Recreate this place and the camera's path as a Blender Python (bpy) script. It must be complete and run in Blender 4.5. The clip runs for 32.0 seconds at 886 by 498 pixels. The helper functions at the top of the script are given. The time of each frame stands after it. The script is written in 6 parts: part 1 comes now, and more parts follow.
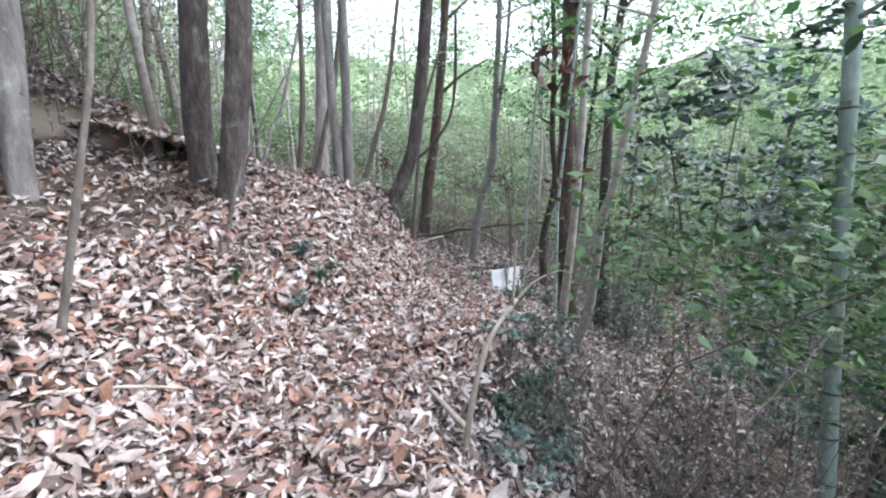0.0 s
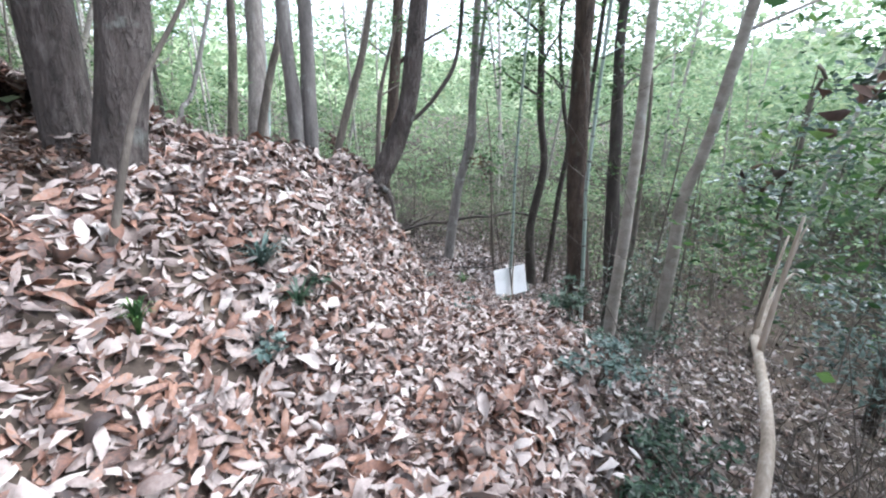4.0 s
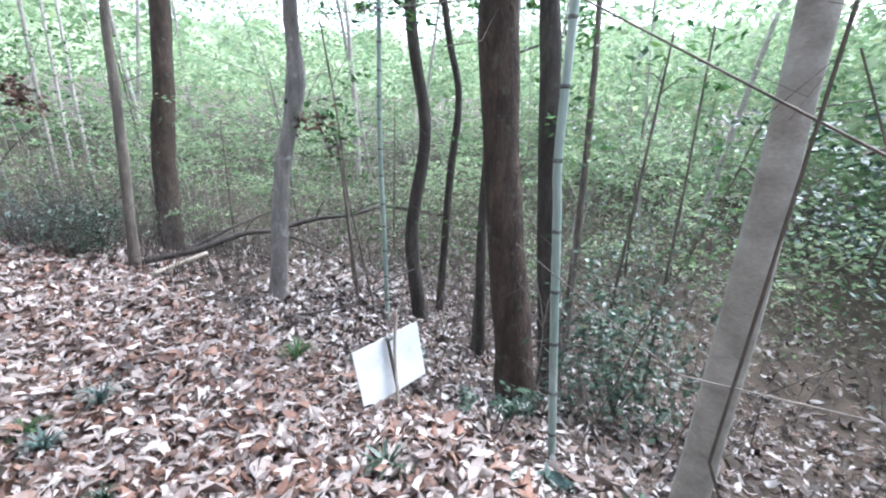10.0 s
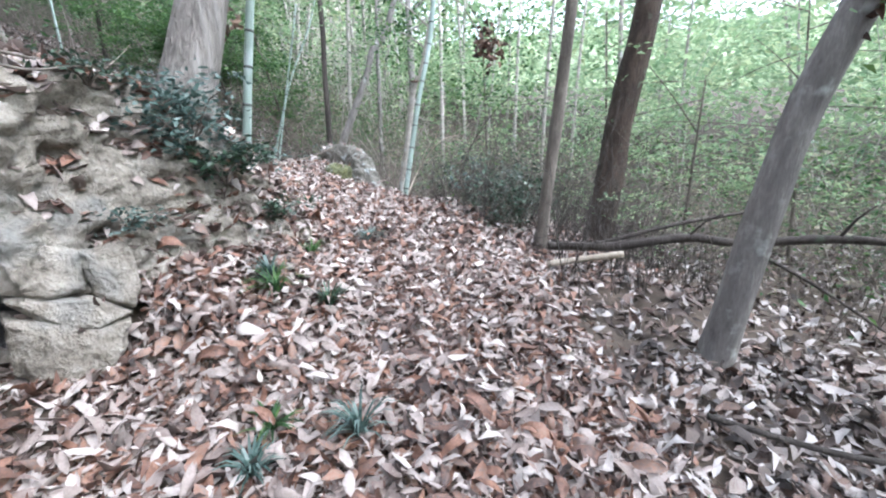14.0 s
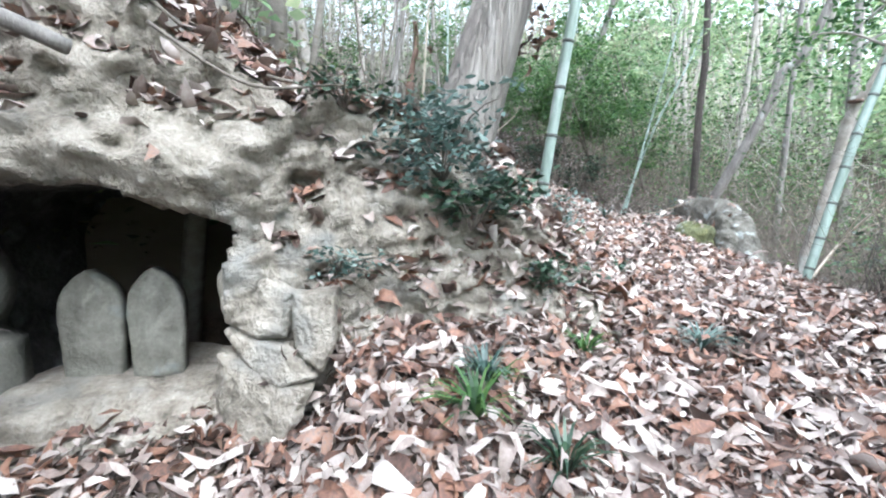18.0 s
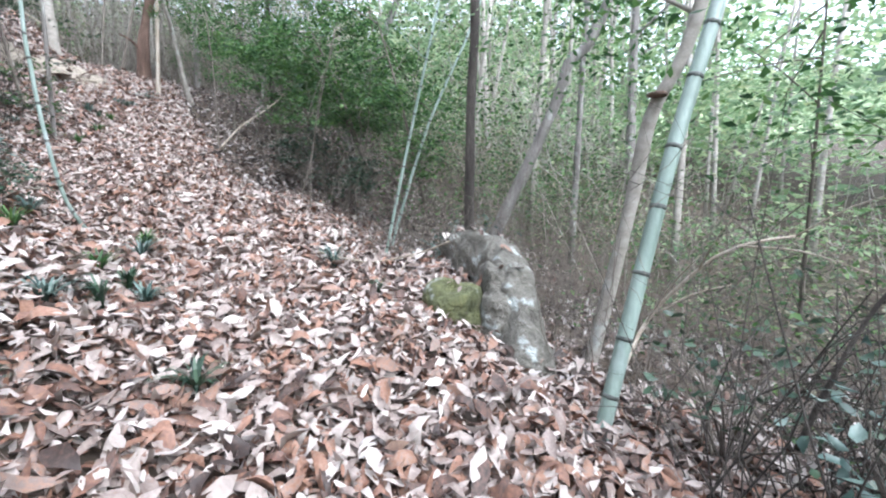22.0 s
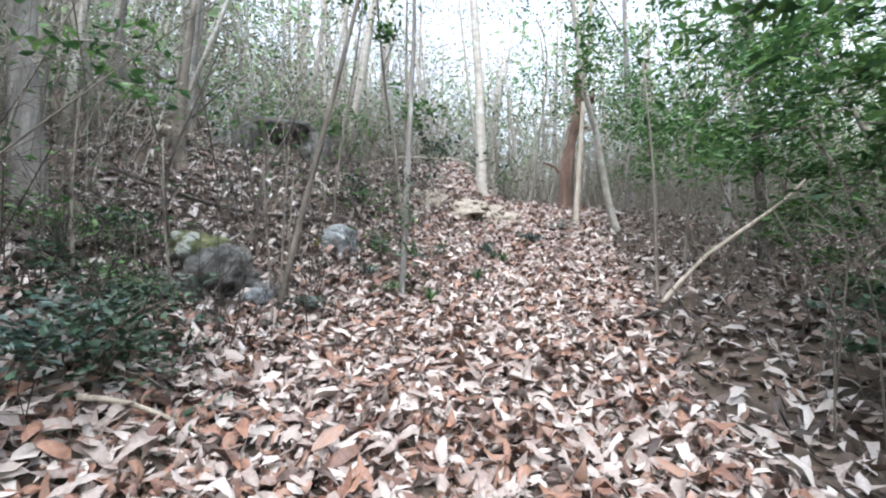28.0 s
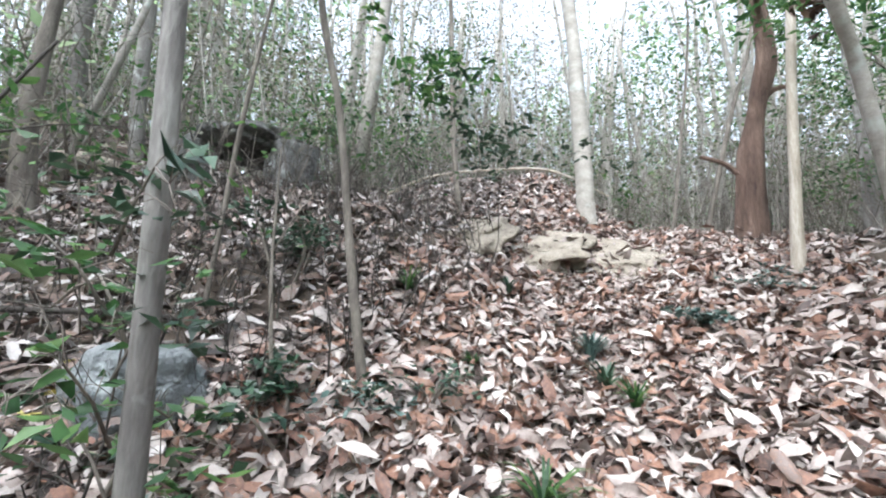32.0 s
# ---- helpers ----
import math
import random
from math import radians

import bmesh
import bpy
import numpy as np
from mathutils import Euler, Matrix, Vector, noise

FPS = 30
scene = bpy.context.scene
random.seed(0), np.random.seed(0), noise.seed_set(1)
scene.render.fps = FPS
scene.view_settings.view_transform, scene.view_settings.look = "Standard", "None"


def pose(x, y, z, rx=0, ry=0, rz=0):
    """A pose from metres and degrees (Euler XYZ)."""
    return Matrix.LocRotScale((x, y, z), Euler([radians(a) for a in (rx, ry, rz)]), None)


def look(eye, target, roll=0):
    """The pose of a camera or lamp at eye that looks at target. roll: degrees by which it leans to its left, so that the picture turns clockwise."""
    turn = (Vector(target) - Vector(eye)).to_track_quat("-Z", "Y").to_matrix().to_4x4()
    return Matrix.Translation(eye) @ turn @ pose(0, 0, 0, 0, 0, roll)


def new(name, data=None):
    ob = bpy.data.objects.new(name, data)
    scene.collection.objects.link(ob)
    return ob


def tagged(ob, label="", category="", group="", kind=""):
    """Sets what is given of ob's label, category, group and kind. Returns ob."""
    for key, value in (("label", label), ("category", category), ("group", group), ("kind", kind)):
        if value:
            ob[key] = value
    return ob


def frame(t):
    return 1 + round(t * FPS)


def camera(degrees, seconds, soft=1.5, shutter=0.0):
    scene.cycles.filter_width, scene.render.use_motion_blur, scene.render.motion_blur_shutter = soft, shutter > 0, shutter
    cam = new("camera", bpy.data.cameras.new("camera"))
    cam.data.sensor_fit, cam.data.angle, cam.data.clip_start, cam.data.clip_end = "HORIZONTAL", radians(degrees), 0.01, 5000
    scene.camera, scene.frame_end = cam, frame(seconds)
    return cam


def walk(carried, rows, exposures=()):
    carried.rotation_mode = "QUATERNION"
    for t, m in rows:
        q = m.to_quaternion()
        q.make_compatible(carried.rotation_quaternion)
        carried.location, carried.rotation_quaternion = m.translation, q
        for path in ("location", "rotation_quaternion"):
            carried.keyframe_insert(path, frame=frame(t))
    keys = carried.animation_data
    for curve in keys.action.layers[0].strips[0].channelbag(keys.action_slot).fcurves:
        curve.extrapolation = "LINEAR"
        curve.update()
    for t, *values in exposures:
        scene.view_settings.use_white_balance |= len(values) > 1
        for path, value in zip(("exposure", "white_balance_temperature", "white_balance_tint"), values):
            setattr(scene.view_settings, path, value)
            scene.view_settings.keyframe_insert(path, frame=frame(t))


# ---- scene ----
cam = camera(92.26, 32.0, soft=2.1)
PATH = [
    (0.0, (-0.000, 0.000, 1.500), (-0.000, 4.822, 0.177), 0.89),
    (0.5, (-0.222, 0.345, 1.374), (-0.009, 5.142, -0.022), 0.69),
    (1.0, (-0.377, 0.587, 1.357), (0.089, 5.360, -0.059), 0.62),
    (1.5, (-0.452, 0.857, 1.309), (0.177, 5.634, -0.025), 0.46),
    (2.0, (-0.638, 1.118, 1.245), (0.038, 5.919, 0.025), 0.45),
    (2.5, (-0.704, 1.311, 1.148), (-0.015, 6.129, 0.004), 0.47),
    (4.5, (-0.990, 2.147, 0.945), (-0.015, 6.846, -0.460), 2.00),
    (5.0, (-1.080, 2.443, 0.920), (0.313, 7.017, -0.541), 2.07),
    (5.5, (-1.194, 2.673, 0.943), (0.758, 7.012, -0.595), 2.11),
    (6.0, (-1.181, 2.927, 0.820), (1.334, 6.931, -0.807), 2.19),
    (6.5, (-1.112, 3.373, 0.773), (1.903, 6.983, -0.925), 2.13),
    (7.0, (-0.872, 3.850, 0.645), (2.572, 7.026, -1.102), 2.03),
    (7.5, (-0.665, 4.189, 0.656), (3.101, 6.976, -1.091), 2.03),
    (8.0, (-0.432, 4.431, 0.689), (3.484, 7.005, -1.055), 1.92),
    (8.5, (-0.201, 4.663, 0.627), (3.633, 7.368, -1.098), 1.73),
    (9.0, (-0.047, 4.954, 0.537), (3.465, 8.110, -1.108), 1.65),
    (9.5, (0.113, 5.244, 0.513), (3.050, 8.984, -1.031), 1.34),
    (10.0, (0.307, 5.464, 0.445), (2.514, 9.705, -1.018), 0.99),
    (10.5, (0.460, 5.799, 0.371), (1.916, 10.369, -1.040), 0.54),
    (11.0, (0.580, 6.058, 0.277), (1.384, 10.782, -1.152), 0.28),
    (11.5, (0.669, 6.349, 0.174), (0.947, 11.096, -1.372), 0.03),
    (12.0, (0.753, 6.600, 0.032), (0.544, 11.306, -1.644), -0.08),
    (12.5, (0.702, 6.911, -0.019), (-0.070, 11.538, -1.749), -0.19),
    (13.0, (0.628, 7.198, -0.075), (-0.744, 11.712, -1.731), -0.30),
    (13.5, (0.626, 7.495, -0.143), (-1.286, 11.860, -1.654), -0.36),
    (14.0, (0.546, 7.817, -0.239), (-1.947, 11.927, -1.618), -0.34),
    (14.5, (0.477, 8.112, -0.331), (-2.822, 11.651, -1.594), -0.54),
    (15.0, (0.271, 8.387, -0.435), (-3.948, 10.809, -1.592), -0.72),
    (15.5, (0.081, 8.592, -0.469), (-4.713, 9.528, -1.538), -0.83),
    (17.5, (-0.082, 8.786, -0.404), (-5.004, 8.847, -1.279), -0.53),
    (18.0, (-0.251, 9.024, -0.407), (-5.093, 10.053, -1.109), -0.20),
    (18.5, (-0.401, 9.391, -0.448), (-5.003, 11.264, -1.012), 0.28),
    (19.0, (-0.541, 9.725, -0.401), (-4.885, 12.152, -0.893), 0.43),
    (19.5, (-0.818, 10.021, -0.411), (-4.944, 12.799, -0.921), 0.68),
    (20.0, (-1.064, 10.330, -0.398), (-5.053, 13.286, -0.992), 0.69),
    (20.5, (-1.346, 10.682, -0.300), (-5.256, 13.715, -1.012), 0.71),
    (21.0, (-1.765, 10.989, -0.276), (-5.656, 14.028, -1.067), 0.77),
    (21.5, (-2.012, 11.327, -0.198), (-5.968, 14.276, -1.006), 0.75),
    (22.0, (-2.268, 11.555, -0.112), (-6.428, 14.225, -0.865), 0.63),
    (22.5, (-2.618, 11.716, -0.039), (-7.095, 13.851, -0.667), 0.41),
    (23.0, (-2.947, 11.812, -0.028), (-7.714, 13.245, -0.504), 0.18),
    (23.5, (-3.252, 11.860, 0.032), (-8.176, 12.655, -0.316), -0.07),
    (24.0, (-3.588, 11.931, 0.076), (-8.566, 12.334, -0.153), -0.22),
    (24.5, (-3.980, 12.059, 0.131), (-8.975, 12.267, 0.043), -0.27),
    (26.5, (-5.888, 12.151, 0.174), (-10.816, 11.440, 0.632), 2.42),
    (27.0, (-6.467, 12.164, 0.258), (-11.334, 11.123, 0.738), 2.32),
    (27.5, (-6.941, 12.071, 0.319), (-11.711, 10.675, 0.868), 2.23),
    (28.0, (-7.435, 11.988, 0.457), (-12.071, 10.230, 1.106), 2.17),
    (28.5, (-7.925, 11.820, 0.578), (-12.405, 9.724, 1.306), 2.07),
    (29.0, (-8.364, 11.593, 0.695), (-12.737, 9.278, 1.413), 2.06),
    (29.5, (-8.836, 11.513, 0.783), (-13.169, 9.106, 1.444), 2.00),
    (30.0, (-9.237, 11.399, 0.905), (-13.541, 8.941, 1.558), 2.00),
    (30.5, (-9.701, 11.278, 1.057), (-13.945, 8.733, 1.772), 2.12),
    (31.0, (-10.054, 11.317, 1.211), (-14.179, 8.622, 2.057), 2.40),
    (31.5, (-10.401, 11.298, 1.302), (-14.418, 8.467, 2.224), 2.46),
    (32.0, (-10.794, 11.236, 1.405), (-14.730, 8.299, 2.342), 2.45),
]
walk(cam, [(t, look(eye, target, roll)) for t, eye, target, roll in PATH],
     exposures=[(0.0, 1.82, 5750, 12), (3.0, 1.85, 5750, 12), (6.0, 2.05, 5650, 13), (9.5, 2.35, 5550, 12), (12.5, 2.15, 5600, 12), (15.0, 2.15, 5650, 11), (17.5, 2.4, 5650, 8), (18.3, 2.35, 5650, 8), (19.3, 2.0, 5650, 10), (22.0, 2.05, 5700, 11), (26.5, 2.0, 5900, 11), (29.0, 2.0, 5850, 9), (32.0, 2.05, 5850, 8)])

# ---- light: a bright overcast sky over an open winter wood ----
world = bpy.data.worlds.new("sky")
scene.world = world
world.use_nodes = True
_n, _l = world.node_tree.nodes, world.node_tree.links
_sky = _n.new("ShaderNodeTexSky")
_sky.sky_type, _sky.sun_disc = "NISHITA", False
_sky.sun_elevation, _sky.sun_rotation, _sky.air_density, _sky.dust_density, _sky.ozone_density = radians(57), radians(82), 1.0, 2.5, .4
_grey = _n.new("ShaderNodeHueSaturation")
_grey.inputs["Saturation"].default_value, _grey.inputs["Value"].default_value = .3, 1.25
_l.new(_sky.outputs["Color"], _grey.inputs["Color"])
_l.new(_grey.outputs["Color"], _n["Background"].inputs["Color"])
_n["Background"].inputs["Strength"].default_value = 0.15
sun = new("sun", bpy.data.lights.new("sun", "SUN"))
sun.data.energy, sun.data.angle, sun.data.color = 1.1, radians(50), (1.0, 0.97, 0.93)
sun.matrix_world = look((10.6, 1.5, 16.5), (0, 0, 0))


# ---- materials ----
def mat(name, stops, scale=8.0, rough=0.8, bump=0.3, fine=60.0, stretch=(1, 1, 1), island=0.0, spots=None, clear=0.0, coord="Object", deep=.02, crack=0.0):
    """A node material: a colour ramp over two sizes of noise, with relief. island: how far each loose piece differs from the next."""
    m = bpy.data.materials.new(name)
    m.use_nodes = True
    n, link = m.node_tree.nodes, m.node_tree.links.new
    b = n["Principled BSDF"]
    b.inputs["Roughness"].default_value = rough
    tc, mp = n.new("ShaderNodeTexCoord"), n.new("ShaderNodeMapping")
    mp.inputs["Scale"].default_value = stretch
    link(tc.outputs[coord], mp.inputs["Vector"])
    big, small = n.new("ShaderNodeTexNoise"), n.new("ShaderNodeTexNoise")
    for tex, k in ((big, scale), (small, fine)):
        tex.inputs["Scale"].default_value, tex.inputs["Detail"].default_value, tex.inputs["Roughness"].default_value = k, 6, .6
        link(mp.outputs["Vector"], tex.inputs["Vector"])
    mix = n.new("ShaderNodeMath")
    mix.operation = "MULTIPLY_ADD"
    link(small.outputs["Fac"], mix.inputs[0])
    mix.inputs[1].default_value = .45
    cut = n.new("ShaderNodeMath")
    cut.operation = "MULTIPLY_ADD"
    link(big.outputs["Fac"], cut.inputs[0])
    cut.inputs[1].default_value, cut.inputs[2].default_value = 1.0 - island * .8, -.25
    link(cut.outputs[0], mix.inputs[2])
    fac = mix.outputs[0]
    if island:
        geo, info, add, fr, sc = n.new("ShaderNodeNewGeometry"), n.new("ShaderNodeObjectInfo"), n.new("ShaderNodeMath"), n.new("ShaderNodeMath"), n.new("ShaderNodeMath")
        link(geo.outputs["Random Per Island"], add.inputs[0])
        link(info.outputs["Random"], add.inputs[1])
        fr.operation, sc.operation = "FRACT", "MULTIPLY_ADD"
        link(add.outputs[0], fr.inputs[0])
        link(fr.outputs[0], sc.inputs[0])
        sc.inputs[1].default_value = island
        shift = n.new("ShaderNodeMath")
        link(fac, shift.inputs[0])
        shift.inputs[1].default_value = -.12 * island
        link(shift.outputs[0], sc.inputs[2])
        fac = sc.outputs[0]
    ramp = n.new("ShaderNodeValToRGB")
    ramp.color_ramp.interpolation = "LINEAR"
    while len(ramp.color_ramp.elements) < len(stops):
        ramp.color_ramp.elements.new(.5)
    for el, (p, c) in zip(ramp.color_ramp.elements, stops):
        el.position, el.color = p, (*c, 1)
    link(fac, ramp.inputs["Fac"])
    colour = ramp.outputs["Color"]
    if spots:
        lo, hi, c, k = spots
        tex, r2, mx = n.new("ShaderNodeTexNoise"), n.new("ShaderNodeValToRGB"), n.new("ShaderNodeMix")
        tex.inputs["Scale"].default_value, tex.inputs["Detail"].default_value = k, 8
        link(tc.outputs[coord], tex.inputs["Vector"])
        r2.color_ramp.elements[0].position, r2.color_ramp.elements[1].position = lo, hi
        link(tex.outputs["Fac"], r2.inputs["Fac"])
        mx.data_type = "RGBA"
        link(r2.outputs["Color"], mx.inputs["Factor"])
        link(colour, mx.inputs["A"])
        mx.inputs["B"].default_value = (*c, 1)
        colour = mx.outputs["Result"]
    link(colour, b.inputs["Base Color"])
    if clear:
        b.inputs["Subsurface Weight"].default_value = 0
        tr, ms = n.new("ShaderNodeBsdfTranslucent"), n.new("ShaderNodeMixShader")
        link(colour, tr.inputs["Color"])
        ms.inputs["Fac"].default_value = clear
        link(b.outputs[0], ms.inputs[1])
        link(tr.outputs[0], ms.inputs[2])
        link(ms.outputs[0], n["Material Output"].inputs["Surface"])
    if bump:
        bp = n.new("ShaderNodeBump")
        bp.inputs["Strength"].default_value, bp.inputs["Distance"].default_value = bump, deep
        high = mix.outputs[0]
        if crack:
            vor, add = n.new("ShaderNodeTexVoronoi"), n.new("ShaderNodeMath")
            vor.feature = "DISTANCE_TO_EDGE"
            vor.inputs["Scale"].default_value = crack
            wob = n.new("ShaderNodeMix")
            wob.data_type = "VECTOR"
            wob.inputs["Factor"].default_value = .18
            link(mp.outputs["Vector"], wob.inputs["A"])
            link(big.outputs["Color"], wob.inputs["B"])
            link(wob.outputs["Result"], vor.inputs["Vector"])
            lim = n.new("ShaderNodeMath")
            lim.operation = "MINIMUM"
            link(vor.outputs["Distance"], lim.inputs[0])
            lim.inputs[1].default_value = .06
            add.operation = "MULTIPLY_ADD"
            link(lim.outputs[0], add.inputs[0])
            add.inputs[1].default_value = 3.0
            link(high, add.inputs[2])
            high = add.outputs[0]
        link(high, bp.inputs["Height"])
        link(bp.outputs["Normal"], b.inputs["Normal"])
    return m


# forest soil, darkened further to deepen the shade in gaps between leaves
SOIL = mat("soil", [(.2, (.022, .016, .012)), (.5, (.065, .048, .035)), (.8, (.15, .118, .088))], 3, .95, .6, 40)
SANDY = mat("sandy_soil", [(.2, (.14, .115, .09)), (.5, (.29, .25, .2)), (.8, (.4, .36, .295))], 5, .95, .7, 30, deep=.1, crack=3)
LITTER = mat("dry_leaf", [(.0, (.036, .024, .02)), (.09, (.095, .056, .043)), (.18, (.155, .08, .056)), (.27, (.235, .122, .078)), (.33, (.255, .158, .115)), (.4, (.18, .134, .115)), (.55, (.27, .22, .195)),
                          (.72, (.355, .3, .272)), (.88, (.445, .395, .36)), (1, (.54, .5, .46))], 3, .6, .4, 60, island=.9)
# the same dry leaves off the path, woodland shade mixed into their colour
DARKLITTER = mat("shaded_leaf", [(.0, (.03, .024, .021)), (.3, (.1, .075, .064)), (.45, (.16, .1, .075)), (.6, (.25, .21, .19)), (.82, (.38, .345, .325)), (1, (.5, .47, .45))], 3, .65, .3, 90, island=.92)
GREEN = mat("green_leaf", [(.0, (.02, .05, .02)), (.35, (.045, .11, .035)), (.7, (.085, .17, .05)), (1, (.15, .24, .07))], 3, .5, .1, 40, island=.9, clear=.4)
# light leaf green, paled further so the far woods carry the backlit haze
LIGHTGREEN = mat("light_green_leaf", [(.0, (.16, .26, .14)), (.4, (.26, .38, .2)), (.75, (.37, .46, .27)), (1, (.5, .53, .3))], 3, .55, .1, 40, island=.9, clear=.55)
DULL = mat("dull_leaf", [(.0, (.09, .09, .065)), (.4, (.17, .17, .12)), (.7, (.26, .24, .17)), (1, (.36, .32, .24))], 3, .7, .1, 40, island=.9, clear=.45)
DARKGREEN = mat("dark_green_leaf", [(.0, (.012, .03, .018)), (.5, (.03, .065, .035)), (1, (.07, .12, .07))], 3, .35, .1, 40, island=.9, clear=.2)
BLUEGREEN = mat("bluish_green_leaf", [(.0, (.03, .06, .052)), (.4, (.075, .125, .105)), (.75, (.15, .21, .185)), (1, (.25, .32, .28))], 3, .35, .1, 40, island=.9, clear=.25)
YELLOW = mat("yellow_leaf", [(.0, (.35, .3, .05)), (.5, (.5, .44, .1)), (1, (.6, .56, .2))], 3, .6, .2, 60, island=.8, clear=.2)
HANGING = mat("withered_leaf", [(.0, (.03, .019, .015)), (.5, (.1, .058, .04)), (1, (.23, .15, .105))], 3, .8, .2, 60, island=.9)
BARK_GREY = mat("grey_bark", [(.2, (.09, .08, .075)), (.5, (.2, .185, .17)), (.8, (.36, .345, .32))], 9, .9, .6, 70, (1, 1, .25), spots=(.6, .75, (.42, .43, .4), 6), deep=.03)
BARK_PALE = mat("pale_bark", [(.2, (.18, .165, .14)), (.5, (.31, .285, .25)), (.8, (.44, .415, .375))], 7, .85, .4, 60, (1, 1, 1.6), spots=(.6, .74, (.42, .44, .41), 5), deep=.02)
BARK_BROWN = mat("brown_bark", [(.2, (.024, .017, .013)), (.5, (.066, .046, .034)), (.8, (.14, .102, .078))], 9, .95, 1.0, 60, (1, 1, .3), spots=(.62, .72, (.1, .11, .08), 8), deep=.05, crack=16)
BARK_DARK = mat("dark_bark", [(.2, (.02, .017, .014)), (.5, (.055, .046, .04)), (.8, (.12, .105, .09))], 9, .95, .8, 60, (1, 1, .25), spots=(.62, .72, (.06, .08, .05), 7), deep=.04)
BARK_PINE = mat("pine_bark", [(.2, (.035, .029, .026)), (.5, (.1, .083, .074)), (.8, (.22, .195, .18))], 12, .95, 1.0, 50, (1, 1, .3), spots=(.62, .74, (.22, .23, .21), 5), deep=.08, crack=14)
BARK_RED = mat("reddish_dead_wood", [(.2, (.045, .026, .02)), (.5, (.12, .075, .055)), (.8, (.22, .15, .115))], 9, .95, .9, 60, (1, 1, .2), deep=.05, crack=9)
DARKROCK = mat("dark_rock", [(.2, (.03, .03, .028)), (.5, (.085, .083, .078)), (.8, (.19, .19, .18))], 4, .9, .9, 26, spots=(.6, .75, (.09, .11, .07), 4), deep=.08, crack=2.5)
BARK_FURROWED = mat("furrowed_bark", [(.2, (.11, .098, .086)), (.5, (.26, .235, .21)), (.8, (.43, .405, .375))], 10, .95, 1.0, 50, (1, 1, .1), deep=.06, crack=22)
TWIG = mat("twig_bark", [(.2, (.06, .05, .042)), (.5, (.14, .12, .1)), (.8, (.27, .24, .2))], 12, .9, .4, 80, (1, 1, .3))
DRYWOOD = mat("dry_wood", [(.2, (.2, .165, .12)), (.5, (.36, .31, .25)), (.8, (.55, .5, .43))], 10, .85, .4, 80, (1, 1, .2))
CULM = mat("bamboo_culm", [(.2, (.15, .2, .17)), (.5, (.26, .33, .29)), (.8, (.4, .46, .43))], 4, .42, .1, 50, (1, 1, .2), spots=(.58, .78, (.47, .52, .52), 3))
CULM_NODE = mat("bamboo_node", [(.2, (.03, .033, .03)), (.5, (.09, .1, .09)), (.8, (.3, .32, .3))], 20, .7, .2, 60)
SANDSTONE = mat("weathered_sandstone", [(.22, (.1, .088, .07)), (.42, (.265, .236, .194)), (.58, (.37, .335, .284)), (.8, (.52, .485, .43))], 6, .95, 1.0, 42, spots=(.55, .68, (.24, .236, .217), 2.6), deep=.06, crack=2.4)
GREYROCK = mat("grey_rock", [(.2, (.06, .058, .056)), (.5, (.16, .155, .15)), (.8, (.33, .33, .32))], 5, .9, 1.0, 34, spots=(.58, .72, (.38, .41, .39), 4), deep=.09, crack=2.5)
BOULDER = mat("lichen_boulder", [(.2, (.075, .07, .058)), (.5, (.17, .16, .135)), (.8, (.31, .3, .27))], 7, .95, 1.0, 40, spots=(.58, .66, (.4, .43, .41), 7), deep=.07, crack=2.5)
PALEROCK = mat("pale_lichen_rock", [(.2, (.09, .098, .1)), (.5, (.2, .215, .22)), (.8, (.34, .36, .365))], 7, .95, 1.0, 46, spots=(.6, .68, (.42, .45, .45), 8), deep=.06, crack=3.5)
MOSSY = mat("mossy_stone", [(.2, (.05, .055, .025)), (.45, (.1, .108, .05)), (.6, (.14, .145, .06)), (.8, (.2, .19, .13))], 8, .95, 1.0, 50, spots=(.58, .64, (.3, .32, .29), 6), deep=.06)
STATUE = mat("worn_stone", [(.2, (.13, .125, .105)), (.5, (.2, .195, .165)), (.8, (.29, .285, .25))], 5, .95, .6, 40, spots=(.58, .72, (.24, .27, .27), 4), deep=.03)
BOARD = mat("white_board", [(.2, (.6, .62, .62)), (.5, (.74, .76, .76)), (.8, (.82, .83, .83))], 3, .5, .05, 30, spots=(.66, .8, (.55, .56, .54), 5))
POST = mat("grey_post_wood", [(.2, (.08, .07, .06)), (.5, (.2, .18, .16)), (.8, (.36, .34, .31))], 8, .9, .5, 60, (1, 1, .15))
# backdrop colours lightened to hold the glow of the hazy distance
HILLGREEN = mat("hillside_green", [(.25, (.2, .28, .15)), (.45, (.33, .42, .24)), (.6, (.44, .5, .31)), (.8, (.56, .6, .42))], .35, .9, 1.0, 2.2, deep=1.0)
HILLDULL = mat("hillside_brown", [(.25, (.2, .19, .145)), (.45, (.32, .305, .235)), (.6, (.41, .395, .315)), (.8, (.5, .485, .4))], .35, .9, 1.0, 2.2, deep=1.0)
TAPE = mat("black_tape", [(.2, (.015, .015, .016)), (.8, (.04, .04, .042))], 8, .5, .1, 60)


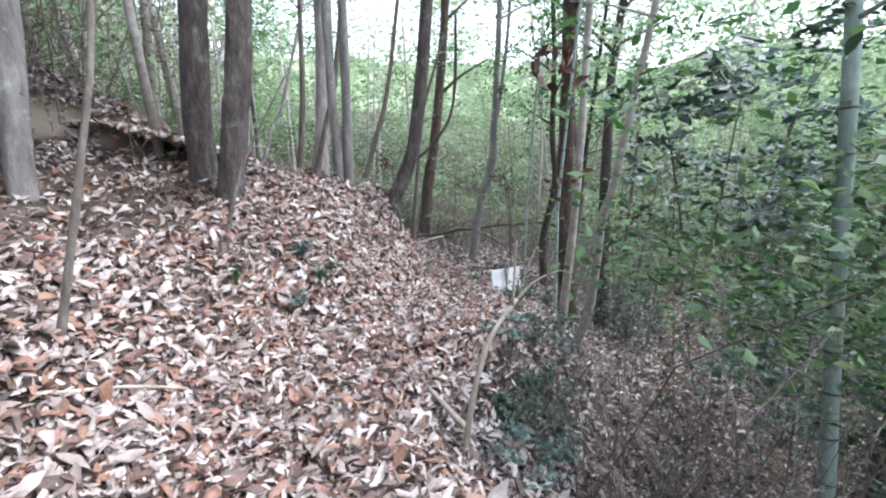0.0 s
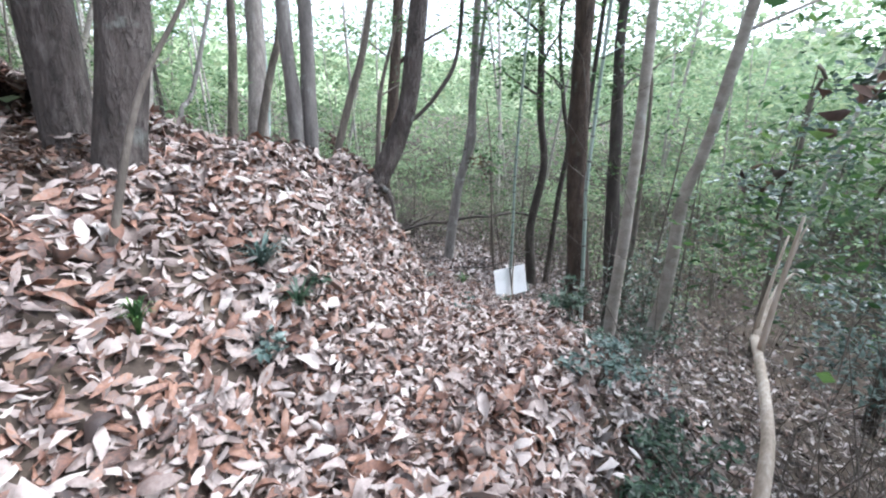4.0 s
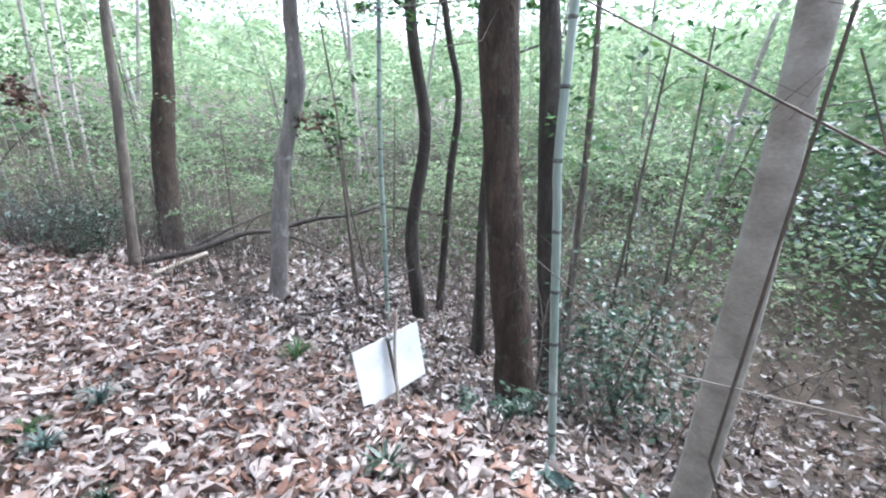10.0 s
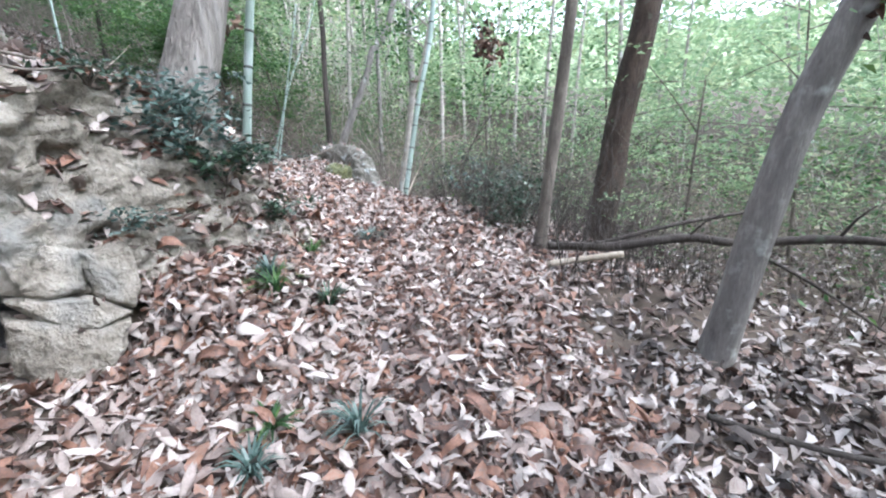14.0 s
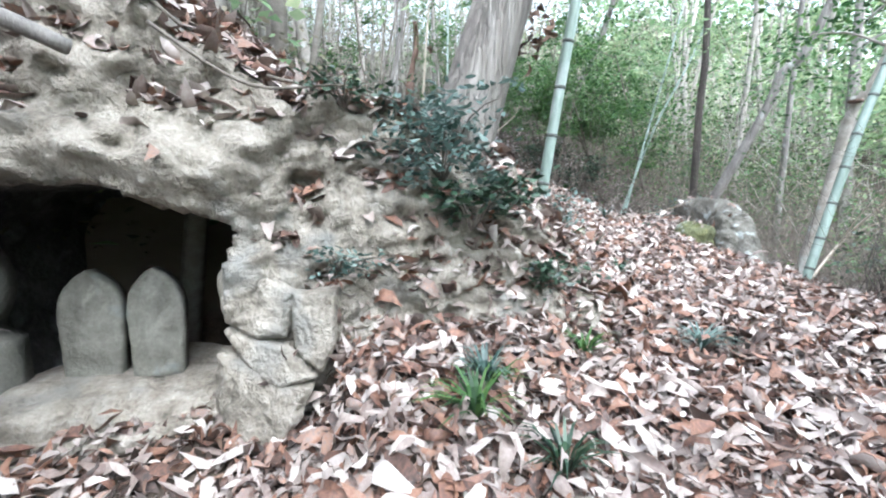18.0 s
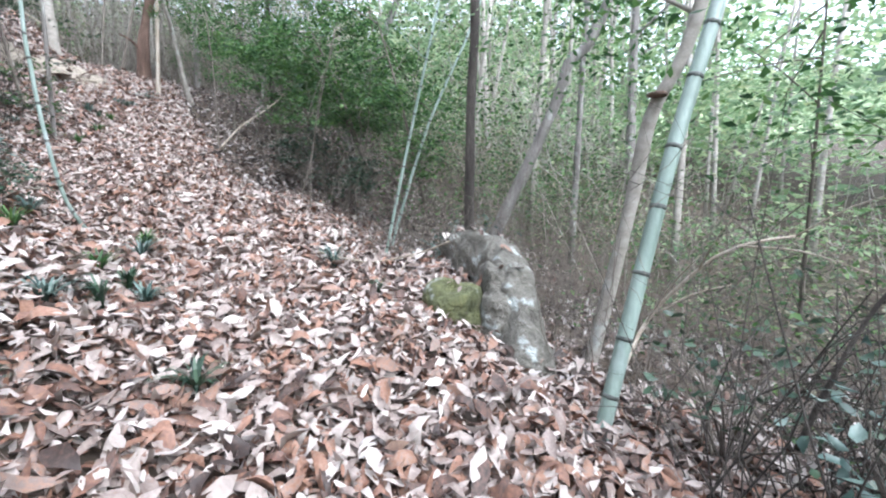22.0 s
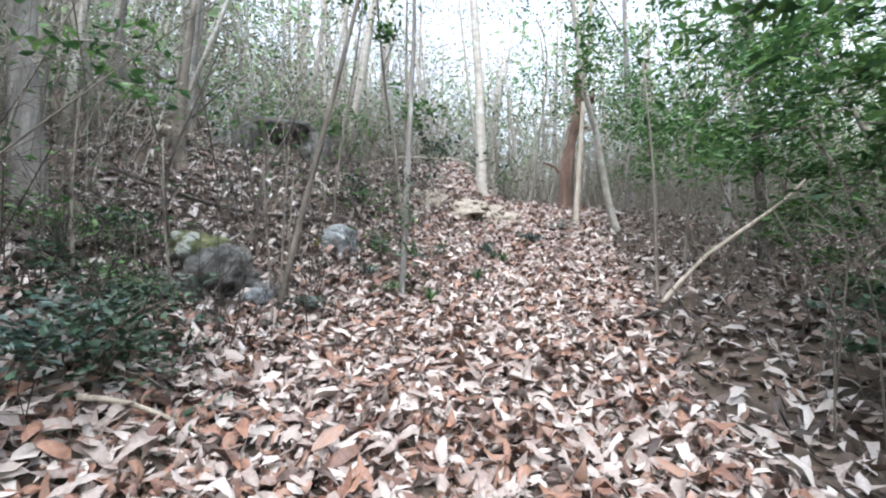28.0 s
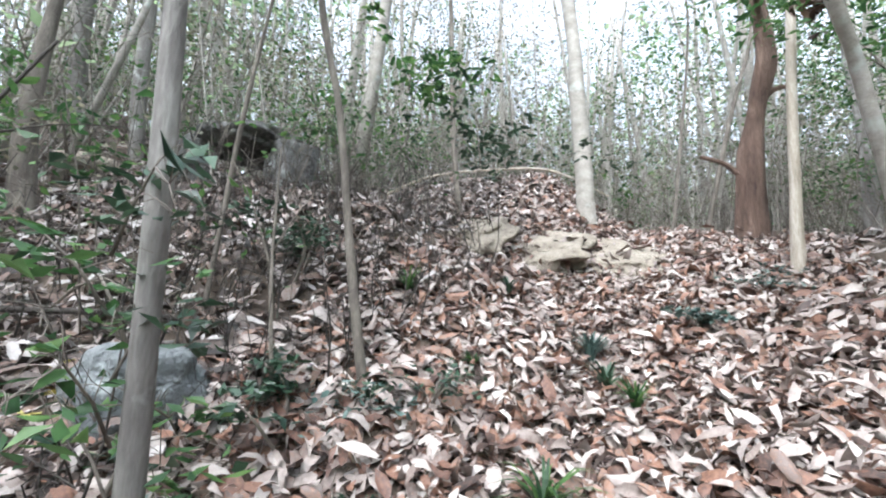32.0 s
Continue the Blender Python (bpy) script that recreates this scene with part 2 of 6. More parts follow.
def steep_soil():
    """Forest soil, bare and sandy where the ground stands steep."""
    m = SOIL
    n, link = m.node_tree.nodes, m.node_tree.links.new
    b = n["Principled BSDF"]
    old = b.inputs["Base Color"].links[0].from_socket
    geo, sep, rng_, mx, tex = n.new("ShaderNodeNewGeometry"), n.new("ShaderNodeSeparateXYZ"), n.new("ShaderNodeMapRange"), n.new("ShaderNodeMix"), n.new("ShaderNodeTexNoise")
    link(geo.outputs["Normal"], sep.inputs[0])
    link(sep.outputs["Z"], rng_.inputs["Value"])
    rng_.inputs["From Min"].default_value, rng_.inputs["From Max"].default_value = .6, .38
    tex.inputs["Scale"].default_value, tex.inputs["Detail"].default_value = 9, 8
    ramp = n.new("ShaderNodeValToRGB")
    for el, (p, c) in zip(ramp.color_ramp.elements, ((.3, (.1, .082, .062)), (.75, (.38, .335, .265)))):
        el.position, el.color = p, (*c, 1)
    link(tex.outputs["Fac"], ramp.inputs["Fac"])
    mx.data_type = "RGBA"
    link(rng_.outputs["Result"], mx.inputs["Factor"])
    link(old, mx.inputs["A"])
    link(ramp.outputs["Color"], mx.inputs["B"])
    link(mx.outputs["Result"], b.inputs["Base Color"])


steep_soil()


# ---- the ground: a path round the foot of a hill, its bank and its falling side ----
WAY = [(0.6, -7.0, 1.0), (0.3, -3.0, 0.5), (0.0, 0.0, 0.12), (-0.75, 1.5, -0.2), (-1.2, 3.1, -0.58), (-0.3, 4.75, -0.7), (0.6, 6.3, -1.08),
       (0.7, 7.4, -1.48), (0.45, 8.4, -1.82), (-0.2, 9.5, -1.8), (-1.2, 10.6, -1.63), (-2.4, 11.5, -1.4), (-3.7, 12.0, -1.2), (-6.3, 12.1, -0.95),
       (-8.5, 11.5, -0.5), (-10.9, 11.1, 0.2), (-12.7, 11.0, 0.72), (-14.6, 10.8, 1.58), (-16.0, 10.6, 2.42), (-17.4, 10.2, 2.95), (-26.0, 8.0, 3.1)]
# metres along the path; where the bank begins beside it, its width and height, the slope above it
BANK = [(-7, .5, 3, .8, .2), (0, .3, 2.6, 1.0, .2), (3.5, .3, 1.5, .95, .2), (4.6, .2, 1.6, 1.3, .2), (6, .4, 1.8, 1.6, .2), (7.3, .4, 1.7, 2.0, .25), (8.3, .9, 1.4, 2.1, .25),
        (9.0, 1.6, 1.0, 2.2, .3), (10.2, 1.8, .7, 2.1, .3), (11.3, 1.75, .6, 1.5, .35), (12.2, 1.25, 1.0, 1.35, .35), (13, .6, 1.6, 1.2, .35), (14, .1, 2.2, 1.15, .35), (16.5, .3, 2.5, .9, .35),
        (19, .5, 2.5, 1.0, .35), (20.3, .95, 2.4, .9, .35), (21.3, 1.2, 2.2, .85, .35), (22.3, .45, 2.5, .95, .35), (24.5, .4, 2.4, 1.3, .35), (26.3, .4, 2.0, .75, .25), (28, .2, 1.6, .95, .1), (34, .5, 3, .5, .05)]
# metres along the path; the shoulder's width, the fall beyond it and its depth
FALL = [(-7, .8, .8, 2.4), (0, .8, .8, 2.5), (4.5, .4, .9, 2.7), (6.5, .8, 1.0, 2.6), (7.8, .5, .7, 2.4), (8.7, .05, .5, 2.1), (9.6, .3, .42, 1.9), (10.5, .85, .35, 1.7), (12.5, .9, .3, 1.4),
        (15, .9, .45, 1.6), (16.5, .9, .55, 1.5), (18, 1.1, .4, 1.3), (20, 1.2, .25, 1.2), (22.5, 1.5, .1, .8), (27, 1.5, .1, .6), (34, 1.5, .05, .4)]


def _lane(step=0.25):
    """The path as points a quarter metre apart: metres along it, place, way."""
    p = np.array(WAY)
    for _ in range(2):
        q = np.empty((2 * len(p), 3))
        q[0::2], q[1::2] = p * .75 + np.roll(p, -1, 0) * .25, p * .25 + np.roll(p, -1, 0) * .75
        p = np.concatenate([p[:1], q[:-2], p[-1:]])
    run = np.concatenate([[0], np.cumsum(np.hypot(*np.diff(p[:, :2], axis=0).T))])
    s = np.arange(0, run[-1], step)
    line = np.stack([np.interp(s, run, p[:, k]) for k in range(3)], 1)
    way = np.gradient(line[:, :2], axis=0)
    s0 = s[np.argmin(np.hypot(line[:, 0], line[:, 1]))]
    return s - s0, line, way / np.linalg.norm(way, axis=1)[:, None]


LANE_S, LANE, LANE_WAY = _lane()
BANK_AT, FALL_AT = np.array(BANK), np.array(FALL)


def _soft(v):
    v = v.clip(0, 1)
    return v * v * (3 - 2 * v)


def _bump(x, y):
    return (np.sin(1.3 * x + .7 * y + .4) * np.sin(.9 * y - .5 * x + 1.1) * .05 + np.sin(3.1 * x - 1.2 * y) * np.sin(2.7 * y + 1.9 * x + 2) * .022
            + np.sin(7.3 * x + 2.1 * y) * np.sin(6.1 * y - 3.3 * x) * .01)


def ground(x, y):
    """The height of the ground at arrays x and y."""
    x, y = np.atleast_1d(np.asarray(x, float)), np.atleast_1d(np.asarray(y, float))
    out = np.empty(x.shape)
    for a in range(0, len(x), 20000):
        gx, gy = x[a:a + 20000], y[a:a + 20000]
        dx, dy = gx[:, None] - LANE[:, 0], gy[:, None] - LANE[:, 1]
        d2 = dx * dx + dy * dy
        low = d2.min(1)
        w = np.exp(-(d2 - low[:, None]) / (2 * (.35 + .12 * low[:, None])))
        w /= w.sum(1)[:, None]
        s, z = w @ LANE_S, w @ LANE[:, 2]
        lat = (w * (LANE_WAY[:, 0] * dy - LANE_WAY[:, 1] * dx)).sum(1)
        lat = np.sign(lat) * np.sqrt(low) * .6 + lat * .4
        toe, wide, high, far = (np.interp(s, BANK_AT[:, 0], BANK_AT[:, k]) for k in (1, 2, 3, 4))
        q = ((lat - toe) / wide).clip(0, 1)
        z = z + high * q * q * (3 - 2 * q) + far * (lat - toe - wide).clip(0, 14)
        z = z + .5 * _soft((lat - .4) / 1.5) * _soft((s - 10.4) / .6) * _soft((13.0 - s) / .7)
        edge, fall, deep = (np.interp(s, FALL_AT[:, 0], FALL_AT[:, k]) for k in (1, 2, 3))
        over = (-lat - edge).clip(0)
        z = z - deep * (1 - np.exp(-(fall * over / deep) ** 1.25)) + .13 * (over - 9).clip(0, 40)
        box = _soft((gx + 4.6) / .4) * _soft((-1.25 - gx) / .5) * _soft((gy - 6.5) / .3) * _soft((9.2 - gy) / .45)
        z = z + (np.minimum(z, -1.66) - z) * box
        box = _soft((gx + 2.3) / .4) * _soft((-.5 - gx) / .35) * _soft((gy - 6.85) / .3) * _soft((9.0 - gy) / .4)
        z = z + (np.minimum(z, -1.68) - z) * box
        back = _soft((-2.12 - gx) / .22) * _soft((gx + 5.4) / .5) * _soft((gy - 8.5) / .3) * _soft((10.7 - gy) / .5)
        z = z + (np.minimum(z, -1.3) - z) * back
        z = z + .38 * np.exp(-((gx + 5.75) ** 2 + (gy - 13.8) ** 2) / .3)
        z = z - .5 * np.exp(-((gx + 4.5) ** 2 + (gy - 14.75) ** 2) / .3)
        z = z - .55 * np.exp(-(((gx + 13.3) / .45) ** 2 + ((gy - 6.75) / .4) ** 2))
        z = z + .2 * np.exp(-((gx + .95) ** 2 + (gy - 6.9) ** 2) / .18)
        z = z + _bump(gx, gy) * (1 + 1.2 * _soft(np.abs(lat) - .6))
        out[a:a + 20000] = z
    return out


# ---- shapes ----
RNG = np.random.default_rng(7)


def part(name, bm, material, parent=None, label="", smooth=True):
    """Links a bmesh, or a mesh, as one object under a thing."""
    me = bm
    if isinstance(bm, bmesh.types.BMesh):
        me = bpy.data.meshes.new(name)
        bm.to_mesh(me)
        bm.free()
        if smooth:
            me.polygons.foreach_set("use_smooth", [True] * len(me.polygons))
    if material:
        me.materials.append(material)
    ob = new(name, me)
    if parent:
        ob.parent = parent
        ob.matrix_parent_inverse = parent.matrix_world.inverted() if parent.parent is None else (parent.parent.matrix_world @ parent.matrix_parent_inverse @ parent.matrix_basis).inverted()
    if label:
        ob["label"] = label
    return ob


def thing(name, at, label, category, group="", kind=""):
    ob = new(name)
    ob.location = at
    ob.matrix_world = Matrix.Translation(at)
    ob.empty_display_size = .2
    return tagged(ob, label, category, group, kind)


def mesh_of(name, verts, faces, smooth=False):
    me = bpy.data.meshes.new(name)
    me.from_pydata(verts, [], faces)
    if smooth:
        me.polygons.foreach_set("use_smooth", [True] * len(me.polygons))
    me.update()
    return me


def bulk(name, verts, faces, smooth=False):
    """A mesh from an (n, 3) array of places and an (m, k) array of corners."""
    me = bpy.data.meshes.new(name)
    verts, faces = np.asarray(verts, np.float32), np.asarray(faces, np.int32)
    k = faces.shape[1]
    me.vertices.add(len(verts))
    me.vertices.foreach_set("co", verts.ravel())
    me.loops.add(faces.size)
    me.loops.foreach_set("vertex_index", faces.ravel())
    me.polygons.add(len(faces))
    me.polygons.foreach_set("loop_start", np.arange(0, faces.size, k, dtype=np.int32))
    me.polygons.foreach_set("loop_total", np.full(len(faces), k, np.int32))
    if smooth:
        me.polygons.foreach_set("use_smooth", np.ones(len(faces), bool))
    me.update(calc_edges=True)
    return me


def spline(pts, step=.12):
    """Points of a smooth line through pts."""
    p = [Vector(q) for q in pts]
    if len(p) == 2:
        p.insert(1, (p[0] + p[1]) / 2)
    out = []
    for i in range(len(p) - 1):
        a, b, c, d = p[max(i - 1, 0)], p[i], p[i + 1], p[min(i + 2, len(p) - 1)]
        n = max(2, int((c - b).length / step))
        for k in range(n):
            t = k / n
            out.append(.5 * ((2 * b) + (c - a) * t + (2 * a - 5 * b + 4 * c - d) * t * t + (3 * b - a - 3 * c + d) * t ** 3))
    out.append(p[-1])
    return out


def tube(bm, line, r0, r1, sides=10, rough=.06, flare=0.0, seed=0.0, flute=0.0):
    """A tapering stem along a line, uneven, with a wider foot."""
    rings, n = [], len(line)
    for i, p in enumerate(line):
        way = (line[min(i + 1, n - 1)] - line[max(i - 1, 0)]).normalized()
        side = way.orthogonal().normalized() if i == 0 else (side - way * side.dot(way)).normalized()
        up = way.cross(side)
        t = i / max(n - 1, 1)
        r = r0 + (r1 - r0) * t + flare * r0 * math.exp(-i * (line[1] - line[0]).length / (r0 * 2.2 + .02))
        ring = []
        for k in range(sides):
            a = 2 * math.pi * k / sides
            q = side * math.cos(a) + up * math.sin(a)
            d = noise.noise((q * 1.2 + Vector((seed, seed * .7, i * .22)))) * rough + flute * math.cos(3 * a + seed) * math.exp(-i * .12)
            ring.append(bm.verts.new(p + q * r * (1 + d)))
        rings.append(ring)
    for a, b in zip(rings, rings[1:]):
        for k in range(sides):
            bm.faces.new((a[k], a[(k + 1) % sides], b[(k + 1) % sides], b[k]))
    bm.faces.new(rings[0][::-1])
    bm.faces.new(rings[-1])
    return bm


LEAF = np.array([(0, 0, 0), (.33, 0, 0), (.68, 0, 0), (1, 0, 0), (.3, .5, 1), (.66, .42, 1), (.3, -.5, 1), (.66, -.42, 1)], float)
LEAF_FACES = np.array([(0, 1, 4), (0, 6, 1), (1, 5, 4), (1, 2, 5), (1, 6, 7), (1, 7, 2), (2, 3, 5), (2, 7, 3)])
OVAL = np.array([(0, 0, 0), (.22, 0, 0), (.5, 0, 0), (.78, 0, 0), (1, 0, 0), (.17, .3, .8), (.48, .5, 1), (.8, .36, .8), (.17, -.3, .8), (.48, -.5, 1), (.8, -.36, .8)], float)
OVAL_FACES = np.array([(0, 1, 5), (1, 6, 5), (1, 2, 6), (2, 7, 6), (2, 3, 7), (3, 4, 7), (0, 8, 1), (1, 8, 9), (1, 9, 2), (2, 9, 10), (2, 10, 3), (3, 10, 4)])
BLADE = np.array([(0, 0, 0), (.5, .5, .6), (1, 0, 0), (.5, -.5, .6)], float)
BLADE_FACES = np.array([(0, 1, 2), (0, 2, 3)])


def leaves(at, length, ratio, tilt, rng, shape=LEAF, faces=LEAF_FACES, fold=.18, curl=.25, normals=None, yaw=None, ragged=0.0):
    """Many leaves at the places `at`, as one pair of arrays: bent, folded and lying each its own way."""
    n = len(at)
    yaw = rng.uniform(0, 2 * np.pi, n) if yaw is None else yaw
    ax = np.stack([np.cos(yaw), np.sin(yaw), np.zeros(n)], 1)
    nz = np.stack([rng.normal(0, tilt, n), rng.normal(0, tilt, n), np.ones(n)], 1)
    if normals is not None:
        nz[:, :2] += normals[:, :2]
    nz /= np.linalg.norm(nz, axis=1)[:, None]
    ax -= nz * (ax * nz).sum(1)[:, None]
    ax /= np.linalg.norm(ax, axis=1)[:, None]
    ay = np.cross(nz, ax)
    u, v, w = shape[:, 0], shape[:, 1], shape[:, 2]
    L, Wd = length[:, None], (length * ratio)[:, None]
    fo, cu, tw = rng.normal(0, fold, n)[:, None], rng.normal(0, curl, n)[:, None], rng.normal(0, .12, n)[:, None]
    wave, ph = rng.normal(0, .035, n)[:, None], rng.uniform(0, 6.28, n)[:, None]
    h = L * (cu * (u - .5) ** 2 * 1.6 - cu * .2 + wave * np.sin(u * 7 + ph + v * 3)) + Wd * fo * w + L * tw * v * (u - .4)
    bend = rng.normal(0, .12, n)[:, None]
    p = at[:, None, :] + ax[:, None, :] * ((u - .5) * L)[..., None] + ay[:, None, :] * (v * Wd + bend * L * (u - .5) ** 2)[..., None] + nz[:, None, :] * h[..., None]
    if ragged:
        p += rng.normal(0, ragged, p.shape) * L[..., None]
    f = faces[None] + (np.arange(n) * len(shape))[:, None, None]
    return p.reshape(-1, 3), f.reshape(-1, 3)


def slope_at(x, y):
    e = .06
    return np.stack([(ground(x - e, y) - ground(x + e, y)) / (2 * e), (ground(x, y - e) - ground(x, y + e)) / (2 * e)], 1)


def clumps(rng, centre, size, n, k=14, flat=.6):
    """Places of leaves: n of them, in k loose bunches within an egg-shaped crown."""
    centre, size = np.asarray(centre, float), np.asarray(size, float)
    c = rng.normal(0, 1, (k, 3))
    c = c / np.linalg.norm(c, axis=1)[:, None] * rng.uniform(.25, 1, (k, 1)) ** .5
    pick = rng.integers(0, k, n)
    spread = rng.uniform(.14, .42, k)[pick][:, None]
    return centre + (c[pick] + rng.normal(0, 1, (n, 3)) * spread * (1, 1, flat)) * size


def rock(bm, size, seed, rough=.22, cuts=3, square=0.0):
    """An uneven stone about the origin, of the given half sizes: broken faces, ledges and pits."""
    bmesh.ops.create_icosphere(bm, subdivisions=cuts, radius=1)
    big = max(size)
    o = Vector((seed * 1.7, seed * .9, seed * 2.3))
    for v in bm.verts:
        d = v.co.normalized()
        q = Vector([math.copysign(abs(c) ** .7, c) for c in d]) if not square else d / max(abs(c) for c in d) ** square
        p = Vector((q.x * size[0], q.y * size[1], q.z * size[2]))
        k = noise.noise(d * 1.5 + o) * rough + noise.noise(p * 5 + o) * rough * .28
        # bedding: ledges that run level round the stone
        bed = noise.noise(Vector((p.x * 1.2, p.y * 1.2, p.z * 9)) + o)
        k += (abs(bed) - .2) * rough * .3
        pit = noise.noise(p * 14 + o)
        k -= max(0, pit - .25) * rough * .45
        k += noise.noise(p * 28 + o) * .02 * min(1, .5 / big)
        v.co = p * (1 + k)
    return bm


def branchlets(rng, base, way, h, r, k=4, reach=.45):
    """Places, ways, lengths and radii of side twigs on straight stems."""
    n = len(base)
    t = rng.uniform(.25, 1, (n, k))
    at = base[:, None, :] + way[:, None, :] * (h[:, None] * t)[..., None]
    a = rng.uniform(0, 6.283, (n, k))
    up = rng.uniform(.1, 1.1, (n, k))
    w = np.stack([np.cos(a), np.sin(a), up], -1)
    w /= np.linalg.norm(w, axis=-1)[..., None]
    return at.reshape(-1, 3), w.reshape(-1, 3), (h[:, None] * rng.uniform(.25, 1, (n, k)) * reach).ravel(), (r[:, None] * .55 * np.ones((n, k))).ravel()


def sticks(base, way, h, r, rng, bend=.1):
    """Thin three-sided twigs, slightly bent, as one pair of arrays."""
    n = len(base)
    side = np.cross(way, np.array([.31, .77, .55]))
    side /= np.linalg.norm(side, axis=1)[:, None]
    up = np.cross(way, side)
    sway = (side * rng.normal(0, bend, n)[:, None] + up * rng.normal(0, bend, n)[:, None]) * h[:, None]
    verts = []
    for k in range(3):
        t = k / 2
        c = base + way * (h * t)[:, None] + sway * (4 * t * (1 - t))
        for a in range(3):
            verts.append(c + (side * math.cos(a * 2.094) + up * math.sin(a * 2.094)) * (r * (1 - .65 * t))[:, None])
    v = np.stack(verts, 1).reshape(-1, 3)
    q = np.array([(k * 3 + a, k * 3 + (a + 1) % 3, k * 3 + 3 + (a + 1) % 3, k * 3 + 3 + a) for k in range(2) for a in range(3)])
    return v, (q[None] + (np.arange(n) * 9)[:, None, None]).reshape(-1, 4)


# ---- the ground, one sheet to the horizon ----
def ground_sheet():
    def axis(lo, hi, fine_lo, fine_hi, step):
        fine = np.arange(fine_lo, fine_hi, step)
        out, a = [], step
        x = fine_hi
        while x < hi:
            out.append(x)
            a *= 1.22
            x += a
        low, a, x = [], step, fine_lo
        while x > lo:
            a *= 1.22
            x -= a
            low.append(x)
        return np.concatenate([low[::-1], fine, out, [hi]])
    xs, ys = axis(-900, 900, -19, 9, .14), axis(-900, 900, -4, 19, .14)
    gx, gy = np.meshgrid(xs, ys)
    z = ground(gx.ravel(), gy.ravel())
    far = np.hypot(gx.ravel() + 5, gy.ravel() - 8)
    z = np.where(far > 70, 3 + (z - 3) * np.exp(-(far - 70) / 60), z)
    i = np.arange(gx.size).reshape(gx.shape)
    f = np.stack([i[:-1, :-1], i[:-1, 1:], i[1:, 1:], i[1:, :-1]], -1).reshape(-1, 4)
    me = bulk("ground", np.stack([gx.ravel(), gy.ravel(), z], 1), f)
    me.polygons.foreach_set("use_smooth", [True] * len(me.polygons))
    return tagged(part("ground", me, SOIL), "dark leaf-strewn forest soil sloping beside the footpath", "ground", kind="structure")


GROUND = ground_sheet()


def lane_place(rng, n, s0, s1, lat0, lat1):
    """n places beside the path: between two marks along it, and so far to the left of it."""
    s, lat = rng.uniform(s0, s1, n), rng.uniform(lat0, lat1, n)
    i = np.interp(s, LANE_S, np.arange(len(LANE_S)))
    x, y = np.interp(i, np.arange(len(LANE)), LANE[:, 0]), np.interp(i, np.arange(len(LANE)), LANE[:, 1])
    wx, wy = np.interp(i, np.arange(len(LANE)), LANE_WAY[:, 0]), np.interp(i, np.arange(len(LANE)), LANE_WAY[:, 1])
    return x - wy * lat, y + wx * lat


def off_lane(x, y, least):
    """Which places lie at least so far from the path."""
    return np.hypot(x[:, None] - LANE[:, 0], y[:, None] - LANE[:, 1]).min(1) > least


def litter(name, n, s0, s1, lat0, lat1, size, material, label, tilt=.45, lift=.05, seed=1, bare=0.0, vary=6.0, shape=LEAF, faces=LEAF_FACES):
    rng = np.random.default_rng(seed)
    x, y = lane_place(rng, n, s0, s1, lat0, lat1)
    keep = (x < -2.75) & (x > -5.4) & (y > 6.6) & (y < 10.4)
    if bare:
        patch = np.sin(2.1 * x + 1.3 * y) * np.sin(1.7 * y - .8 * x) + rng.normal(0, .35, n)
        keep |= patch > bare
    x, y = x[~keep], y[~keep]
    steep = np.hypot(*slope_at(x, y).T) + rng.normal(0, .25, len(x)) > 2.1
    x, y = x[~steep], y[~steep]
    z = ground(x, y) + np.abs(rng.normal(0, lift, len(x))) + .004
    length = (rng.gamma(vary, 1 / vary, len(x)) * size).clip(size * .3, size * 1.75)
    v, f = leaves(np.stack([x, y, z], 1), length, rng.uniform(.2, .44, len(x)), tilt, rng, shape, faces, normals=slope_at(x, y) * .75, fold=.28, curl=.75, ragged=.014)
    return tagged(part(name, bulk(name, v, f, True), material), label, "fallen leaves", kind="stuff")


# ---- the cliff with its niche ----
def boulder(name, at, size, seed, material, label="", category="rock", parent=None, turn=(0, 0, 0), rough=.22, cuts=4, group="", square=0.0):
    bm = rock(bmesh.new(), size, seed, rough, cuts, square)
    m = pose(*at, *turn)
    bm.transform(m)
    if parent:
        return part(name, bm, material, parent, label)
    ob = part(name, bm, material)
    return tagged(ob, label, category, group)


CLIFF = thing("cliff", (-3.0, 7.8, -1.7), "weathered sandstone outcrop with a low dark niche under an overhanging slab", "cliff", kind="structure")


def niche_gap(y, z):
    """Below nought where the niche opens through the face."""
    mid = 7.68
    half = .74 + .05 * math.sin(z * 9)
    roof = -.39 - .38 * max(0, y - 7.92) + .05 * noise.noise(Vector((y * 4, 0, 3)))
    u = abs(y - mid) / half
    return max(u ** 4 - 1, (z - roof) * 8, (-1.55 - z) * 8)


BROW = [(5.9, .95), (7.0, .78), (8.06, .5), (8.31, .27), (8.69, .06), (9.24, .03), (9.46, 0), (9.86, -.2), (10.21, -.52), (10.8, -1.0), (11.3, -1.35)]
FOOT = [(5.9, -1.95), (8.75, -1.95), (9.0, -1.35), (9.6, -1.2), (10.3, -1.42), (11.3, -1.75)]
FACE = [(5.9, -2.42), (8.8, -2.42), (9.3, -2.36), (9.8, -2.36), (10.4, -2.42), (11.3, -2.75)]
EDGE = [(5.9, -2.62), (7.8, -2.56), (8.7, -2.58), (9.5, -2.72), (10.2, -2.85), (11.3, -3.2)]
RISE = [(5.9, .7), (8.3, .62), (8.9, .35), (9.5, .12), (10.2, .2), (11.3, .1)]


def along(table, y):
    return float(np.interp(y, [q[0] for q in table], [q[1] for q in table]))


